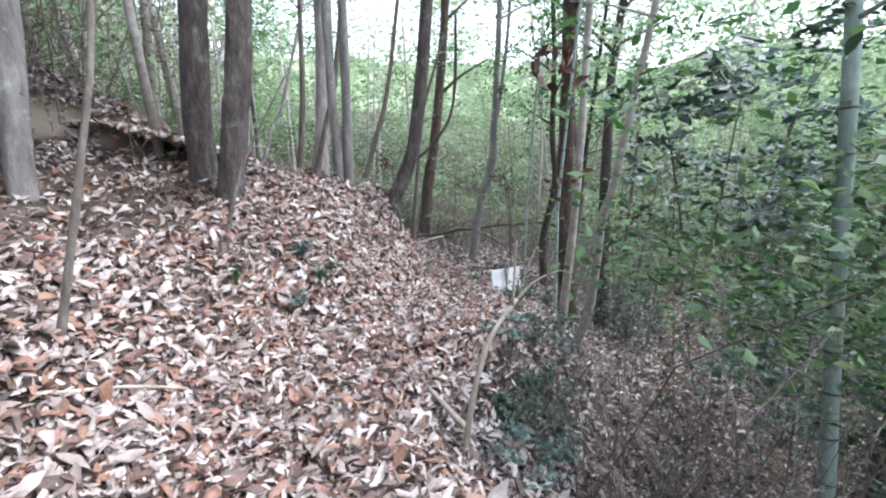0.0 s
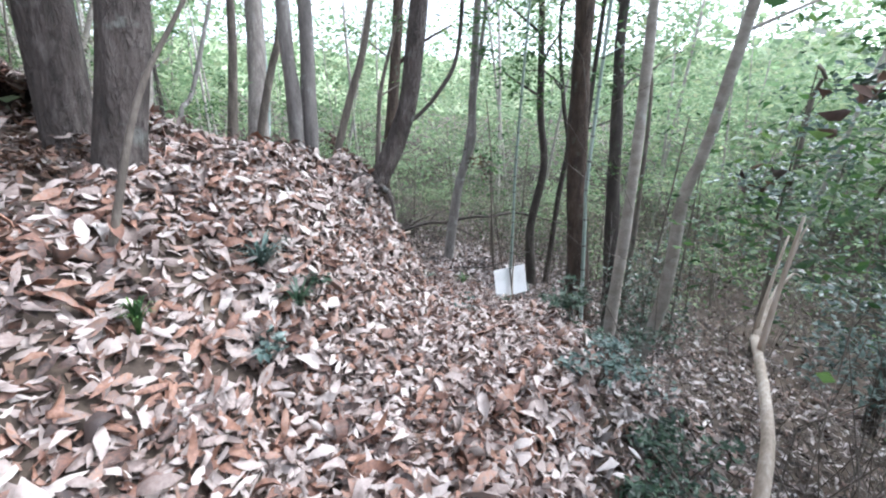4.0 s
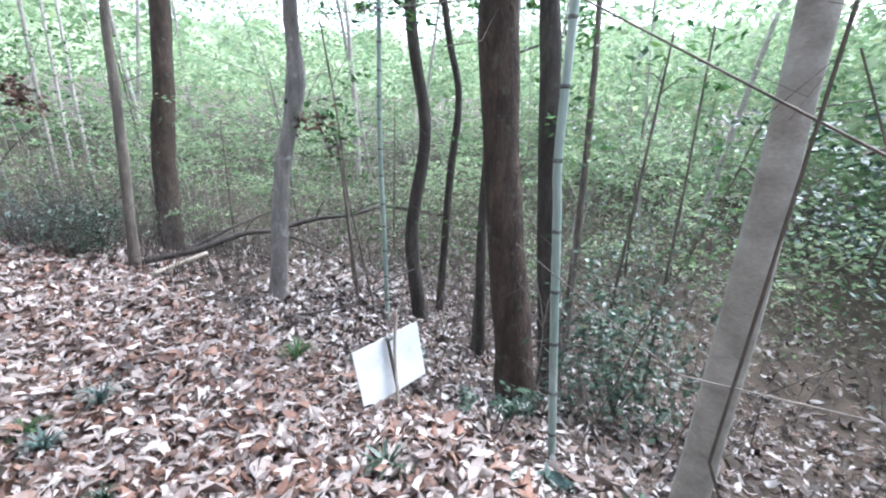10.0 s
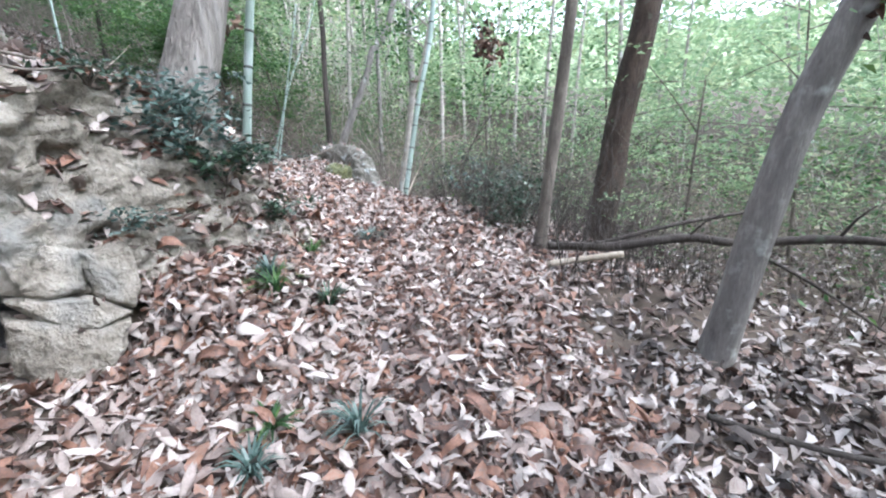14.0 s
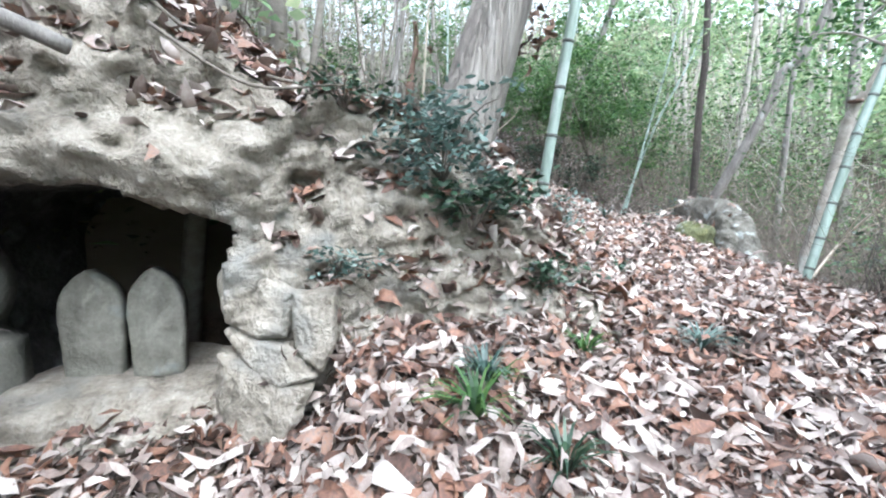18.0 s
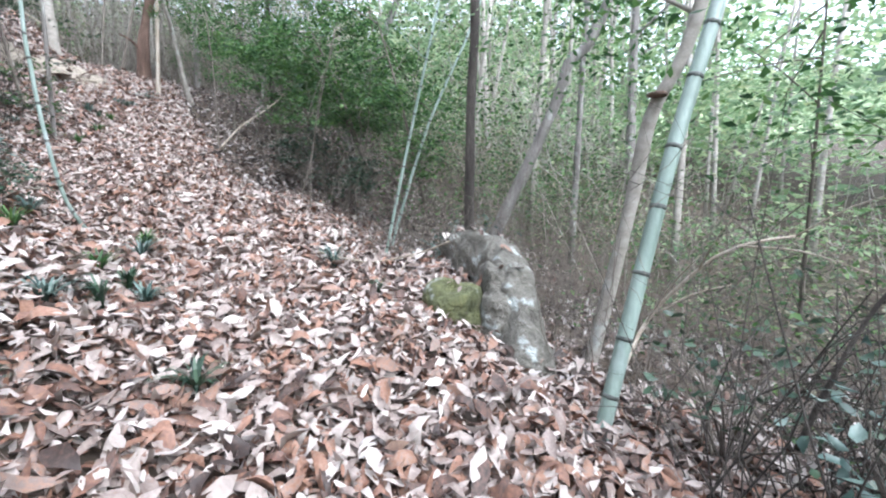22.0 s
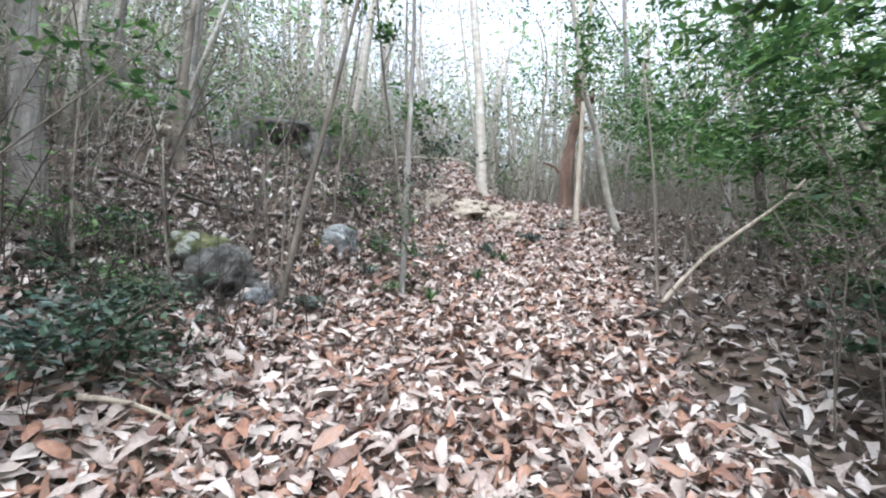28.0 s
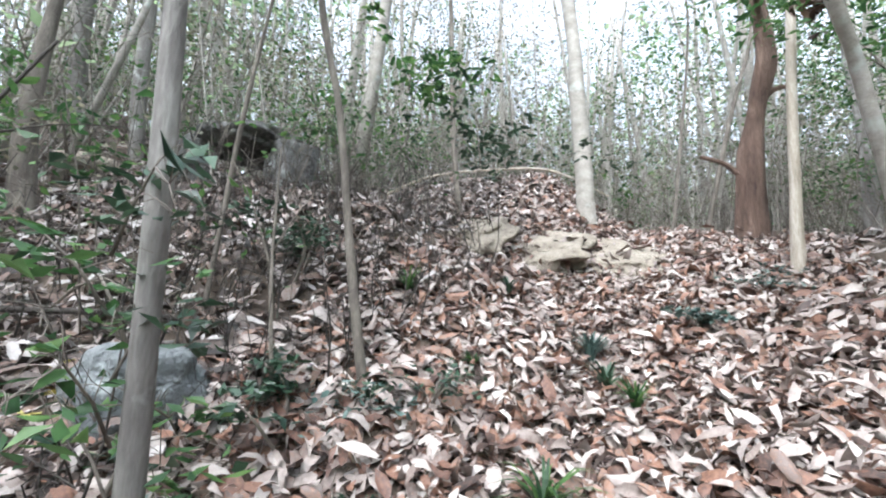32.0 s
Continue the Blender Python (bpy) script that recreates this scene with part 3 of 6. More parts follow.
def cliff_face():
    """The face as one sheet: up from the ground, over the brow and back into the hill, with the niche cut through it."""
    bm = bmesh.new()
    ys, rows = np.arange(5.9, 11.2, .028), []
    for y in ys:
        brow, foot, xf, xb, rise = (along(q, y) for q in (BROW, FOOT, FACE, EDGE, RISE))
        row = []
        for k in range(132):
            if k < 86:
                t = k / 86
                z = foot + (brow - foot) * t
                x = xf + (xb - xf) * t ** 1.6
                # the slab over the niche stands out, the earth above it falls back
                slab = math.exp(-((z + .2 + .12 * (y - 7.6)) / .17) ** 2) * (1 - max(0, abs(y - 7.6) - .75) * 2.5)
                x += .17 * max(0, slab)
            else:
                q = (k - 86) / 45
                t = 1 + q
                z = brow + rise * (q * 1.5 - .5 * q * q) - .6 * max(0, q - .75)
                x = xb - 2.6 * q
            p = Vector((x * 1.6, y * 1.6, z * 1.9))
            d = noise.noise(p * 1.1) * .1 + noise.noise(p * 3.1 + Vector((5, 0, 0))) * .06 + noise.noise(p * 8 + Vector((0, 7, 0))) * .03 + noise.noise(p * 19) * .013
            # broken layers, small hollows and lodged lumps
            lay = noise.noise(Vector((x * 2, y * 1.6, z * 7 + 1.8 * y)))
            d += .03 * max(0, lay) ** .5 if lay > 0 else -.01
            pit = noise.noise(Vector((x * 3, y * 6, z * 7)) + Vector((3, 1, 9)))
            d -= max(0, pit - .3) * .26
            lump = noise.noise(Vector((x * 9, y * 9, z * 9)) + Vector((13, 4, 2)))
            d += max(0, lump - .3) * .16 - max(0, -.35 - lump) * .12
            if k >= 86:
                d *= .6
            row.append((bm.verts.new((x + (d if k < 86 else d * .4), y + d * .3, z + (d * .8 if k >= 86 else 0))), niche_gap(y, z) if k < 86 else 1))
        rows.append(row)
    for a, b in zip(rows, rows[1:]):
        for k in range(131):
            q = (a[k], b[k], b[k + 1], a[k + 1])
            if min(v[1] for v in q) > 0 or sum(v[1] > 0 for v in q) > 2:
                bm.faces.new([v[0] for v in q])
    bmesh.ops.delete(bm, geom=[v for v in bm.verts if not v.link_faces], context="VERTS")
    rim = [e for e in bm.edges if e.is_boundary and all(-1.75 < v.co.z < -.2 and 6.8 < v.co.y < 8.6 and v.co.x > -2.8 for v in e.verts)]
    for step in range(3):
        out = bmesh.ops.extrude_edge_only(bm, edges=rim)["geom"]
        for v in (g for g in out if isinstance(g, bmesh.types.BMVert)):
            v.co.x -= .2
            v.co.y += (.05 if v.co.y > 7.68 else -.05) + .03 * noise.noise(v.co * 6)
            v.co.z += (.03 if v.co.z > -1 else -.02) + .03 * noise.noise(v.co * 7)
        rim = [g for g in out if isinstance(g, bmesh.types.BMEdge) and g.is_boundary]
    return bm


part("rock_face", cliff_face(), SANDSTONE, CLIFF)
_bm = bmesh.new()
bmesh.ops.create_icosphere(_bm, subdivisions=5, radius=1)
for _v in _bm.verts:
    _d = _v.co.normalized()
    _q = [math.copysign(abs(c) ** .55, c) for c in _d]
    _v.co = Vector((_q[0] * 1.5, _q[1] * .92, _q[2] * .68)) * (1 + .05 * noise.noise(_d * 3) + .03 * noise.noise(_d * 9)) + Vector((-3.3, 7.68, -1.06))
bmesh.ops.delete(_bm, geom=[v for v in _bm.verts if v.co.x > -2.62], context="VERTS")
# darker rock than the face, so part of the niche's shade is colour
part("niche_wall", _bm, GREYROCK, CLIFF, "hollowed inside of the niche, in darker rock for its shade")
boulder("pillar", (-2.6, 6.42, -.6), (.5, .36, 1.1), 15.4, SANDSTONE, parent=CLIFF, label="hollowed brown rock beside the niche", rough=.42, cuts=5, turn=(8, 0, 12))
for _at, _size, _seed, _stuff, _say, _rough, _turn in (
        ((-1.66, 7.24, -.1), (.32, .25, .62), 12.4, DARKROCK, "dark blue-grey overhanging rock with pale lichen", .34, (0, 0, 18)),
        ((-2.45, 6.98, .02), (.36, .28, .48), 13.1, SANDSTONE, "brown overhanging rock above the niche", .3, (0, 10, 0)),
        ((-2.14, 7.03, -.5), (.26, .2, .17), 14.6, GREYROCK, "grey wedge of rock with lichen", .3, (14, 0, 12)),
        ((-2.12, 6.95, -.9), (.26, .24, .29), 17.7, SANDSTONE, "smooth brown rock beside the niche", .22, (0, 0, -10)),
        ((-2.28, 6.93, -1.3), (.2, .17, .34), 19.3, GREYROCK, "pale grey rock at the foot of the niche", .22, (0, 6, 6)),
        ((-1.66, 7.06, -1.36), (.3, .25, .34), 18.2, GREYROCK, "low grey lichen-spotted rock", .3, (0, 0, 24)),
        ((-1.95, 6.75, -.9), (.36, .26, .8), 12.9, GREYROCK, "grey-brown pitted rock pillar beside the niche", .3, (0, 4, 20))):
    boulder("pillar", _at, _size, _seed, _stuff, parent=CLIFF, label=_say, rough=_rough, cuts=6, turn=_turn)
boulder("ledge", (-2.98, 7.68, -1.76), (.54, .76, .34), 22.0, SANDSTONE, parent=CLIFF, label="sandy floor of the niche", rough=.16, cuts=5)
boulder("ledge", (-2.62, 7.42, -1.6), (.2, .22, .2), 23.0, SANDSTONE, parent=CLIFF, label="heap of sand before the figures", rough=.2)


def hewn(front, deep, seed, label):
    """A broken block: an outline on its face, carried back into the hill, with worn edges and a rough skin."""
    bm = bmesh.new()
    mid = sum((Vector(p) for p in front), Vector()) / len(front)
    for p in front:
        p = Vector(p)
        bm.verts.new(p)
        bm.verts.new(p.lerp(mid, .18) + Vector((.05, 0, 0)))
        bm.verts.new(p.lerp(mid, .1) + Vector((-deep, .03, 0)))
    hull = bmesh.ops.convex_hull(bm, input=bm.verts)
    bmesh.ops.delete(bm, geom=[g for g in hull["geom_interior"] if isinstance(g, bmesh.types.BMVert)], context="VERTS")
    bmesh.ops.bevel(bm, geom=bm.edges[:], offset=.006, segments=1, affect="EDGES")
    bmesh.ops.triangulate(bm, faces=bm.faces)
    for k in range(4):
        long = [e for e in bm.edges if e.calc_length() > .035]
        bmesh.ops.subdivide_edges(bm, edges=long, cuts=1)
        bmesh.ops.triangulate(bm, faces=bm.faces)
    bm.normal_update()
    o = Vector((seed, seed * .6, 0))
    for v in bm.verts:
        q = v.co
        d = noise.noise(q * 5 + o) * .012 + noise.noise(q * 13 + o) * .01 + noise.noise(Vector((q.x * 4, q.y * 4, q.z * 22)) + o) * .01 + noise.noise(q * 34 + o) * .005
        v.co = q + v.normal * d
    return tagged(part("stone", bm, SANDSTONE, smooth=False), label, "stone", "stacked stones at the niche")


hewn([(-2.61, 8.33, -.845), (-2.6, 8.42, -.75), (-2.52, 8.56, -.79), (-2.41, 8.73, -.9), (-2.335, 8.7, -1.125), (-2.4, 8.545, -1.14), (-2.49, 8.39, -1.06)], .3, 3.1, "pale weathered top block of a low stacked wall")
hewn([(-2.42, 8.715, -.9), (-2.33, 8.94, -.885), (-2.23, 8.93, -1.14), (-2.215, 8.86, -1.255), (-2.33, 8.72, -1.16)], .3, 5.7, "flat pale slab of a low stacked wall")
hewn([(-2.46, 8.39, -1.1), (-2.4, 8.54, -1.155), (-2.33, 8.7, -1.14), (-2.21, 8.85, -1.27), (-2.25, 8.68, -1.33), (-2.36, 8.51, -1.26)], .3, 8.3, "pale weathered middle block of a low stacked wall")
hewn([(-2.42, 8.36, -1.2), (-2.36, 8.5, -1.275), (-2.25, 8.675, -1.345), (-2.2, 8.84, -1.29), (-2.17, 8.75, -1.47), (-2.2, 8.6, -1.66), (-2.26, 8.5, -1.6), (-2.41, 8.34, -1.5)], .3, 11.9, "wedge-shaped grey foot block of a low stacked wall")
boulder("stone", (-1.85, 7.2, -1.48), (.14, .16, .1), 46, SANDSTONE, "small rough stone at the foot of the cliff", "stone", turn=(5, 9, 322), rough=.25, cuts=3)


def stone_figure(name, y, x, z, high, wide, label, head=0.0):
    """A worn stone slab with a pointed round top and a plain raised shape on its face."""
    bm = bmesh.new()
    rows, cols, deep = 22, 16, wide * .42
    front, back = [], []
    for i in range(rows + 1):
        t = i / rows
        if head:
            w = wide * (.5 if t < .5 else 0) * (1 - .12 * t) if t < .42 else wide * .5 * (.62 if t < .46 else (1 - (abs(t - .66) / .34) ** 1.9) * .86)
        else:
            w = wide * .5 * (.84 + .2 * t) * (1 if t < .55 else max(0, 1 - ((t - .55) / .45) ** 2.5) ** .85)
        fr, bk = [], []
        for k in range(cols + 1):
            u = -1 + 2 * k / cols
            relief = .0
            hz = .72 if not head else .6
            relief += .045 * math.exp(-((u * 3.2) ** 2 + ((t - hz) / .07) ** 2)) + .035 * math.exp(-((u * 1.7) ** 4 + ((t - hz + .3) / .22) ** 4)) - .02 * math.exp(-(((u * u * 2.6 + ((t - hz) / .2) ** 2) - 1) / .3) ** 2)
            yy = u * w
            d = deep * .5 * (1 - .25 * abs(u) ** 3) + relief
            jag = noise.noise(Vector((yy * 14, t * 9, x * 5))) * .012
            fr.append(bm.verts.new((d + jag, yy + jag, t * high)))
            bk.append(bm.verts.new((-deep * .5, yy, t * high)))
        front.append(fr)
        back.append(bk)
    for i in range(rows):
        for k in range(cols):
            bm.faces.new((front[i][k], front[i][k + 1], front[i + 1][k + 1], front[i + 1][k]))
            bm.faces.new((back[i][k + 1], back[i][k], back[i + 1][k], back[i + 1][k + 1]))
        for k, flip in ((0, False), (cols, True)):
            q = (front[i][k], front[i + 1][k], back[i + 1][k], back[i][k])
            bm.faces.new(q[::-1] if flip else q)
    for k in range(cols):
        bm.faces.new((front[0][k + 1], front[0][k], back[0][k], back[0][k + 1]))
        bm.faces.new((front[rows][k], front[rows][k + 1], back[rows][k + 1], back[rows][k]))
    bmesh.ops.remove_doubles(bm, verts=bm.verts, dist=.001)
    bm.transform(pose(x, y, z, 0, -4, 6))
    return tagged(part(name, bm, STATUE), label, "statue", "stone figures in the niche")


stone_figure("stone_statue", 7.6, -2.88, -1.46, .62, .31, "small worn stone figure slab, pointed top, with bluish lichen")
stone_figure("stone_statue", 7.92, -2.88, -1.46, .62, .29, "small worn grey stone figure slab with pointed top")
stone_figure("stone_statue", 6.97, -2.82, -1.68, 1.18, .56, "large grey stone figure with a pointed round halo on its block", head=1)


# ---- stems ----
KINDS = {  # name, bark, label, full height, top radius as a share, crown material, leaves, crown half width
    "grey": ("tree", BARK_GREY, "slender grey-barked tree rising from the leaf litter", 8.5, .5, GREEN, 900, 1.3),
    "sap": ("sapling", TWIG, "thin grey-brown sapling beside the path", 5.5, .45, GREEN, 260, .8),
    "pine": ("pine_tree", BARK_PINE, "tree with thick rough furrowed bark on the bank", 9.5, .6, GREEN, 900, 1.5),
    "dead": ("dead_sapling", TWIG, "bare dry forked sapling in the leaf litter", 0, .4, None, 0, 0),
    "brown": ("tree", BARK_BROWN, "large straight tree with dark brown bark", 10, .7, GREEN, 1500, 1.8),
    "dark": ("tree", BARK_DARK, "dark crooked tree stem in the undergrowth", 7.5, .55, GREEN, 700, 1.1),
    "bamboo": ("bamboo", CULM, "blue-green bamboo culm with pale nodes", 7.5, .7, LIGHTGREEN, 700, 1.0),
    "bamthin": ("bamboo", CULM, "thin pale bamboo leaning over the brush", 4.5, .6, LIGHTGREEN, 250, .6),
    "pale": ("tree", BARK_PALE, "smooth pale-barked tree leaning slightly", 9, .6, GREEN, 900, 1.4),
    "brownpale": ("tree", BARK_PALE, "crooked pale brown tree leaning over the slope", 7, .5, GREEN, 700, 1.2),
    "twig": ("sapling", TWIG, "bare twiggy sapling in the undergrowth", 2.6, .4, GREEN, 60, .45),
    "ivy": ("tree", BARK_BROWN, "dark tree overgrown with green climbing leaves", 9, .6, LIGHTGREEN, 1400, 1.7),
    "big": ("tree", BARK_FURROWED, "big leaning tree with furrowed grey bark on the bank", 9, .7, GREEN, 900, 1.6),
    "reddead": ("dead_tree", BARK_RED, "leaning dead trunk with reddish flaking bark", 0, .6, None, 0, 0),
    "paleY": ("sapling", DRYWOOD, "pale thin sapling with a forked top", 5.5, .5, GREEN, 200, .8),
    "bluegrey": ("sapling", BARK_GREY, "blue-grey sapling with lichen patches and low leaves", 6, .6, GREEN, 500, .9),
    "bark": ("sapling", TWIG, "thin rough-barked sapling beside the path", 5, .5, GREEN, 250, .8),
}
STEM_NO = [0]


def stem(kind, r, *pts, sink=.12):
    """A tree, sapling or bamboo through the given places, its foot first; it goes on up to its kind's height and carries limbs and a crown."""
    STEM_NO[0] += 1
    seed = STEM_NO[0] * 3.7
    rng = np.random.default_rng(100 + STEM_NO[0])
    name, bark, label, full, top, leafmat, count, wide = KINDS[kind]
    pts = [Vector(p) for p in pts]
    foot = pts[0].copy()
    way = (pts[-1] - pts[-2]).normalized()
    tall = pts[-1].z - foot.z
    if full and tall < full:
        way = (way + Vector((0, 0, .8))).normalized()
        more = (full - tall) / max(way.z, .5)
        pts.append(pts[-1] + way * more * .5 + Vector((*rng.normal(0, .08, 2), 0)))
        pts.append(pts[-1] + (way + Vector((0, 0, .3))).normalized() * more * .5 + Vector((*rng.normal(0, .15, 2), 0)))
    pts.insert(0, foot - (pts[1] - foot).normalized() * sink)
    tree = thing(name, foot, label, name.split("_")[-1])
    bam = kind.startswith("bam")
    line = spline(pts, .1 if r < .06 else .14)
    sides = 14 if r > .12 else 10 if r > .05 else 7
    bm = bmesh.new()
    tube(bm, line, r * (1.08 if not bam else 1), r * top, sides, .0 if bam else .6 if kind == 'reddead' else .2, 0 if bam else .35, seed, .03 if r > .12 else 0)
    bole = part("culm" if bam else "trunk", bm, bark, tree)
    if bam:
        run, nxt = 0.0, .18
        for a, b in zip(line, line[1:]):
            run += (b - a).length
            if run > nxt and a.z < foot.z + 4:
                nxt = run + .26 + .05 * rng.random()
                w = (b - a).normalized()
                t = run / (full + .5)
                rr = r * (1 + (top - 1) * min(t, 1))
                bm = bmesh.new()
                tube(bm, [a - w * .012, a - w * .004, a + w * .004, a + w * .012], rr * 1.01, rr * 1.01, 10, 0)
                for v in bm.verts[10:30]:
                    v.co += (v.co - a).normalized() * rr * .1
                part("node", bm, CULM_NODE, bole)
    if kind == "reddead":
        for k, t in enumerate((.3, .55, .8)):
            a, q = rng.uniform(0, 6.28), line[int(len(line) * t)]
            w = Vector((math.cos(a), math.sin(a), .7)) * rng.uniform(.35, .6)
            part("snag", tube(bmesh.new(), spline([q, q + w * .5 + Vector((0, 0, .08)), q + w], .1), r * .45, r * .2, 6, .5, 0, seed + k), bark, bole)
    if not full:
        return tree
    # limbs in the upper part
    tips = []
    for k in range(2 if r < .05 else 4):
        i = int(len(line) * rng.uniform(.5, .9))
        a = rng.uniform(0, 2 * math.pi)
        out = Vector((math.cos(a), math.sin(a), rng.uniform(.3, .9)))
        reach = wide * rng.uniform(.6, 1.1)
        mid = line[i] + out * reach * .5
        end = mid + Vector((out.x * .5, out.y * .5, out.z * .35)) * reach + Vector((0, 0, rng.normal(0, .1)))
        rr = r * .35
        bm = bmesh.new()
        tube(bm, spline([line[i], mid, end], .15), rr, rr * .35, 6, .1, 0, seed + k)
        part("limb", bm, bark, tree)
        tips.append(end)
    if count:
        at = [clumps(rng, t, (wide * .5,) * 3, count // (len(tips) + 1), 5) for t in tips]
        at.append(clumps(rng, line[-1], (wide * .8, wide * .8, wide * .6), count // (len(tips) + 1), 7))
        at = np.concatenate(at)
        size = .13 if bam else .11
        v, f = leaves(at, rng.uniform(.7, 1.3, len(at)) * size, np.full(len(at), .2 if bam else .42), .7, rng, BLADE, BLADE_FACES)
        part("crown", bulk("crown", v, f), leafmat, tree)
    return tree


stem("brown", 0.156, (2.66, 8.31, -2.27), (2.48, 8.47, -0.36), (2.39, 8.55, 0.96))
stem("dark", 0.128, (3.62, 8.91, -2.73), (3.47, 9.06, -0.30), (3.40, 9.14, 1.14))
stem("bamboo", 0.028, (2.07, 7.20, -1.77), (2.00, 7.29, -0.17), (1.98, 7.31, 0.55))
stem("dark", 0.091, (2.78, 10.89, -2.52), (2.65, 10.95, -1.18), (2.82, 10.87, 0.26), (2.67, 10.94, 1.46))
stem("dark", 0.060, (3.19, 11.11, -2.57), (3.31, 11.05, -0.42), (3.40, 11.00, 0.71), (3.25, 11.08, 1.60))
stem("dark", 0.060, (3.15, 9.78, -2.68), (3.11, 9.81, -1.00), (3.13, 9.79, 0.11))
stem("grey", 0.100, (0.80, 11.21, -1.92), (0.98, 11.20, -0.27), (1.26, 11.19, 0.80), (1.24, 11.19, 1.54))
stem("sap", 0.066, (-0.89, 12.22, -1.57), (-0.75, 12.26, 0.38), (-0.67, 12.27, 1.71))
stem("twig", 0.025, (1.94, 11.58, -2.08), (1.86, 11.60, 0.04), (1.67, 11.65, 1.67))
stem("grey", 0.092, (-4.49, 4.50, 0.73), (-4.42, 4.57, 1.74), (-4.34, 4.64, 2.68))
stem("sap", 0.020, (-2.34, 2.35, 0.20), (-2.15, 2.54, 1.26), (-2.01, 2.68, 2.19))
stem("bamboo", 0.058, (3.05, 2.51, -2.17), (2.79, 2.80, 0.28), (2.69, 2.91, 1.30), (2.58, 3.03, 2.35))
stem("pine", 0.118, (-3.01, 5.36, 0.78), (-2.98, 5.38, 1.77), (-2.95, 5.40, 2.27))
stem("pine", 0.105, (-2.50, 4.96, 0.67), (-2.36, 5.02, 1.73), (-2.28, 5.06, 2.21))
stem("dead", 0.019, (-2.26, 4.27, 0.33), (-2.07, 4.37, 1.08), (-1.85, 4.48, 1.55), (-1.60, 4.61, 2.07))
stem("pine", 0.085, (-.95, 6.9, .2), (-.58, 6.9, .95), (-.41, 6.9, 1.9))
stem("grey", 0.062, (-1.72, 7.06, 0.51), (-1.74, 7.06, 1.33), (-1.78, 7.06, 2.05))
stem("grey", 0.064, (-1.60, 7.14, 0.47), (-1.58, 7.14, 1.35), (-1.57, 7.14, 2.09))
stem("sap", 0.033, (-1.4, 6.98, .34), (-1.126, 7.0, 1.3), (-.906, 7.02, 2.1))
stem("sap", 0.045, (-2.41, 8.26, 0.83), (-2.21, 8.31, 1.68), (-2.04, 8.35, 2.34))
stem("sap", 0.052, (-2.88, 8.69, 0.88), (-2.80, 8.72, 1.70), (-2.75, 8.73, 2.37))
stem("sap", 0.053, (4.00, 9.11, -2.77), (4.01, 9.10, 0.02), (3.98, 9.13, 1.67))
stem("pale", 0.060, (1.91, 6.25, -1.58), (1.93, 6.22, -0.12), (1.93, 6.21, 1.00))
stem("brownpale", 0.053, (2.03, 5.88, -1.72), (2.12, 5.67, -0.70), (2.13, 5.65, 0.25), (2.16, 5.58, 0.66), (2.19, 5.52, 0.93))
stem("twig", 0.024, (4.02, 8.59, -2.76), (4.14, 8.46, -0.28), (4.21, 8.38, 1.27))
stem("twig", 0.022, (4.30, 8.13, -2.80), (4.33, 8.09, -0.47), (4.34, 8.08, 1.27))
stem("twig", 0.053, (3.18, 9.97, -2.65), (3.20, 9.96, -1.17), (3.25, 9.93, 0.14))
stem("sap", 0.063, (6.60, 8.52, -3.33), (6.61, 8.51, -0.52), (6.61, 8.50, 1.72))
stem("dark", 0.056, (5.25, 4.18, -3.19), (5.26, 4.28, -2.07), (5.27, 4.31, -1.22))
stem("dark", 0.067, (6.56, 6.32, -3.38), (6.56, 6.32, -2.47), (6.57, 6.27, -1.72))
stem("ivy", 0.172, (-0.65, 14.21, -1.98), (-0.52, 14.24, -0.11), (-0.32, 14.27, 1.29))
stem("grey", 0.057, (0.77, 11.24, -1.91), (0.93, 11.23, -0.56), (1.13, 11.23, 0.52))
stem("twig", 0.023, (1.87, 11.10, -2.08), (1.79, 11.13, -1.08), (1.69, 11.16, 0.14))
stem("bamboo", 0.032, (2.13, 10.60, -2.27), (2.11, 10.61, -0.91), (2.09, 10.62, 0.35))
stem("twig", 0.015, (1.97, 10.53, -2.25), (1.68, 10.65, -0.55), (1.56, 10.70, 0.32))
stem("big", 0.143, (-2.83, 9.71, -0.04), (-2.83, 9.85, 0.4), (-2.83, 10.03, 0.95), (-2.84, 10.27, 1.7), (-2.86, 10.55, 2.7), (-2.9, 10.85, 4.2))
stem("bamboo", 0.04, (-3.19, 10.37, -0.62), (-3.14, 10.47, 0.2), (-3.08, 10.61, 1.2), (-3.03, 10.72, 2.0))
stem("dark", 0.058, (-6.19, 14.44, -1.57), (-6.20, 14.42, 0.57), (-6.19, 14.44, 1.76))
stem("bamboo", 0.043, (-3.55, 13.37, -1.42), (-3.56, 13.8, 0.0), (-3.52, 14.24, 1.5))
stem("bamthin", 0.021, (-7.13, 13.79, -1.12), (-7.00, 14.06, 0.32), (-6.85, 14.37, 1.89))
stem("bamthin", 0.024, (-7.81, 14.21, -1.05), (-7.57, 14.67, 0.65), (-7.32, 15.14, 1.86))
stem("grey", 0.081, (-7.20, 15.24, -1.50), (-6.48, 15.95, 0.80), (-6.34, 16.09, 1.46), (-6.08, 16.35, 1.98))
stem("grey", 0.067, (-8.09, 18.42, -1.75), (-8.09, 18.43, 1.47), (-8.07, 18.44, 3.14))
stem("grey", 0.134, (-9.32, 22.10, -1.52), (-9.45, 22.01, 2.56), (-9.50, 21.99, 4.26))
stem("brownpale", 0.059, (-4.60, 14.47, -2.23), (-4.35, 14.64, -0.42), (-4.25, 14.70, 0.42), (-4.06, 14.83, 1.04))
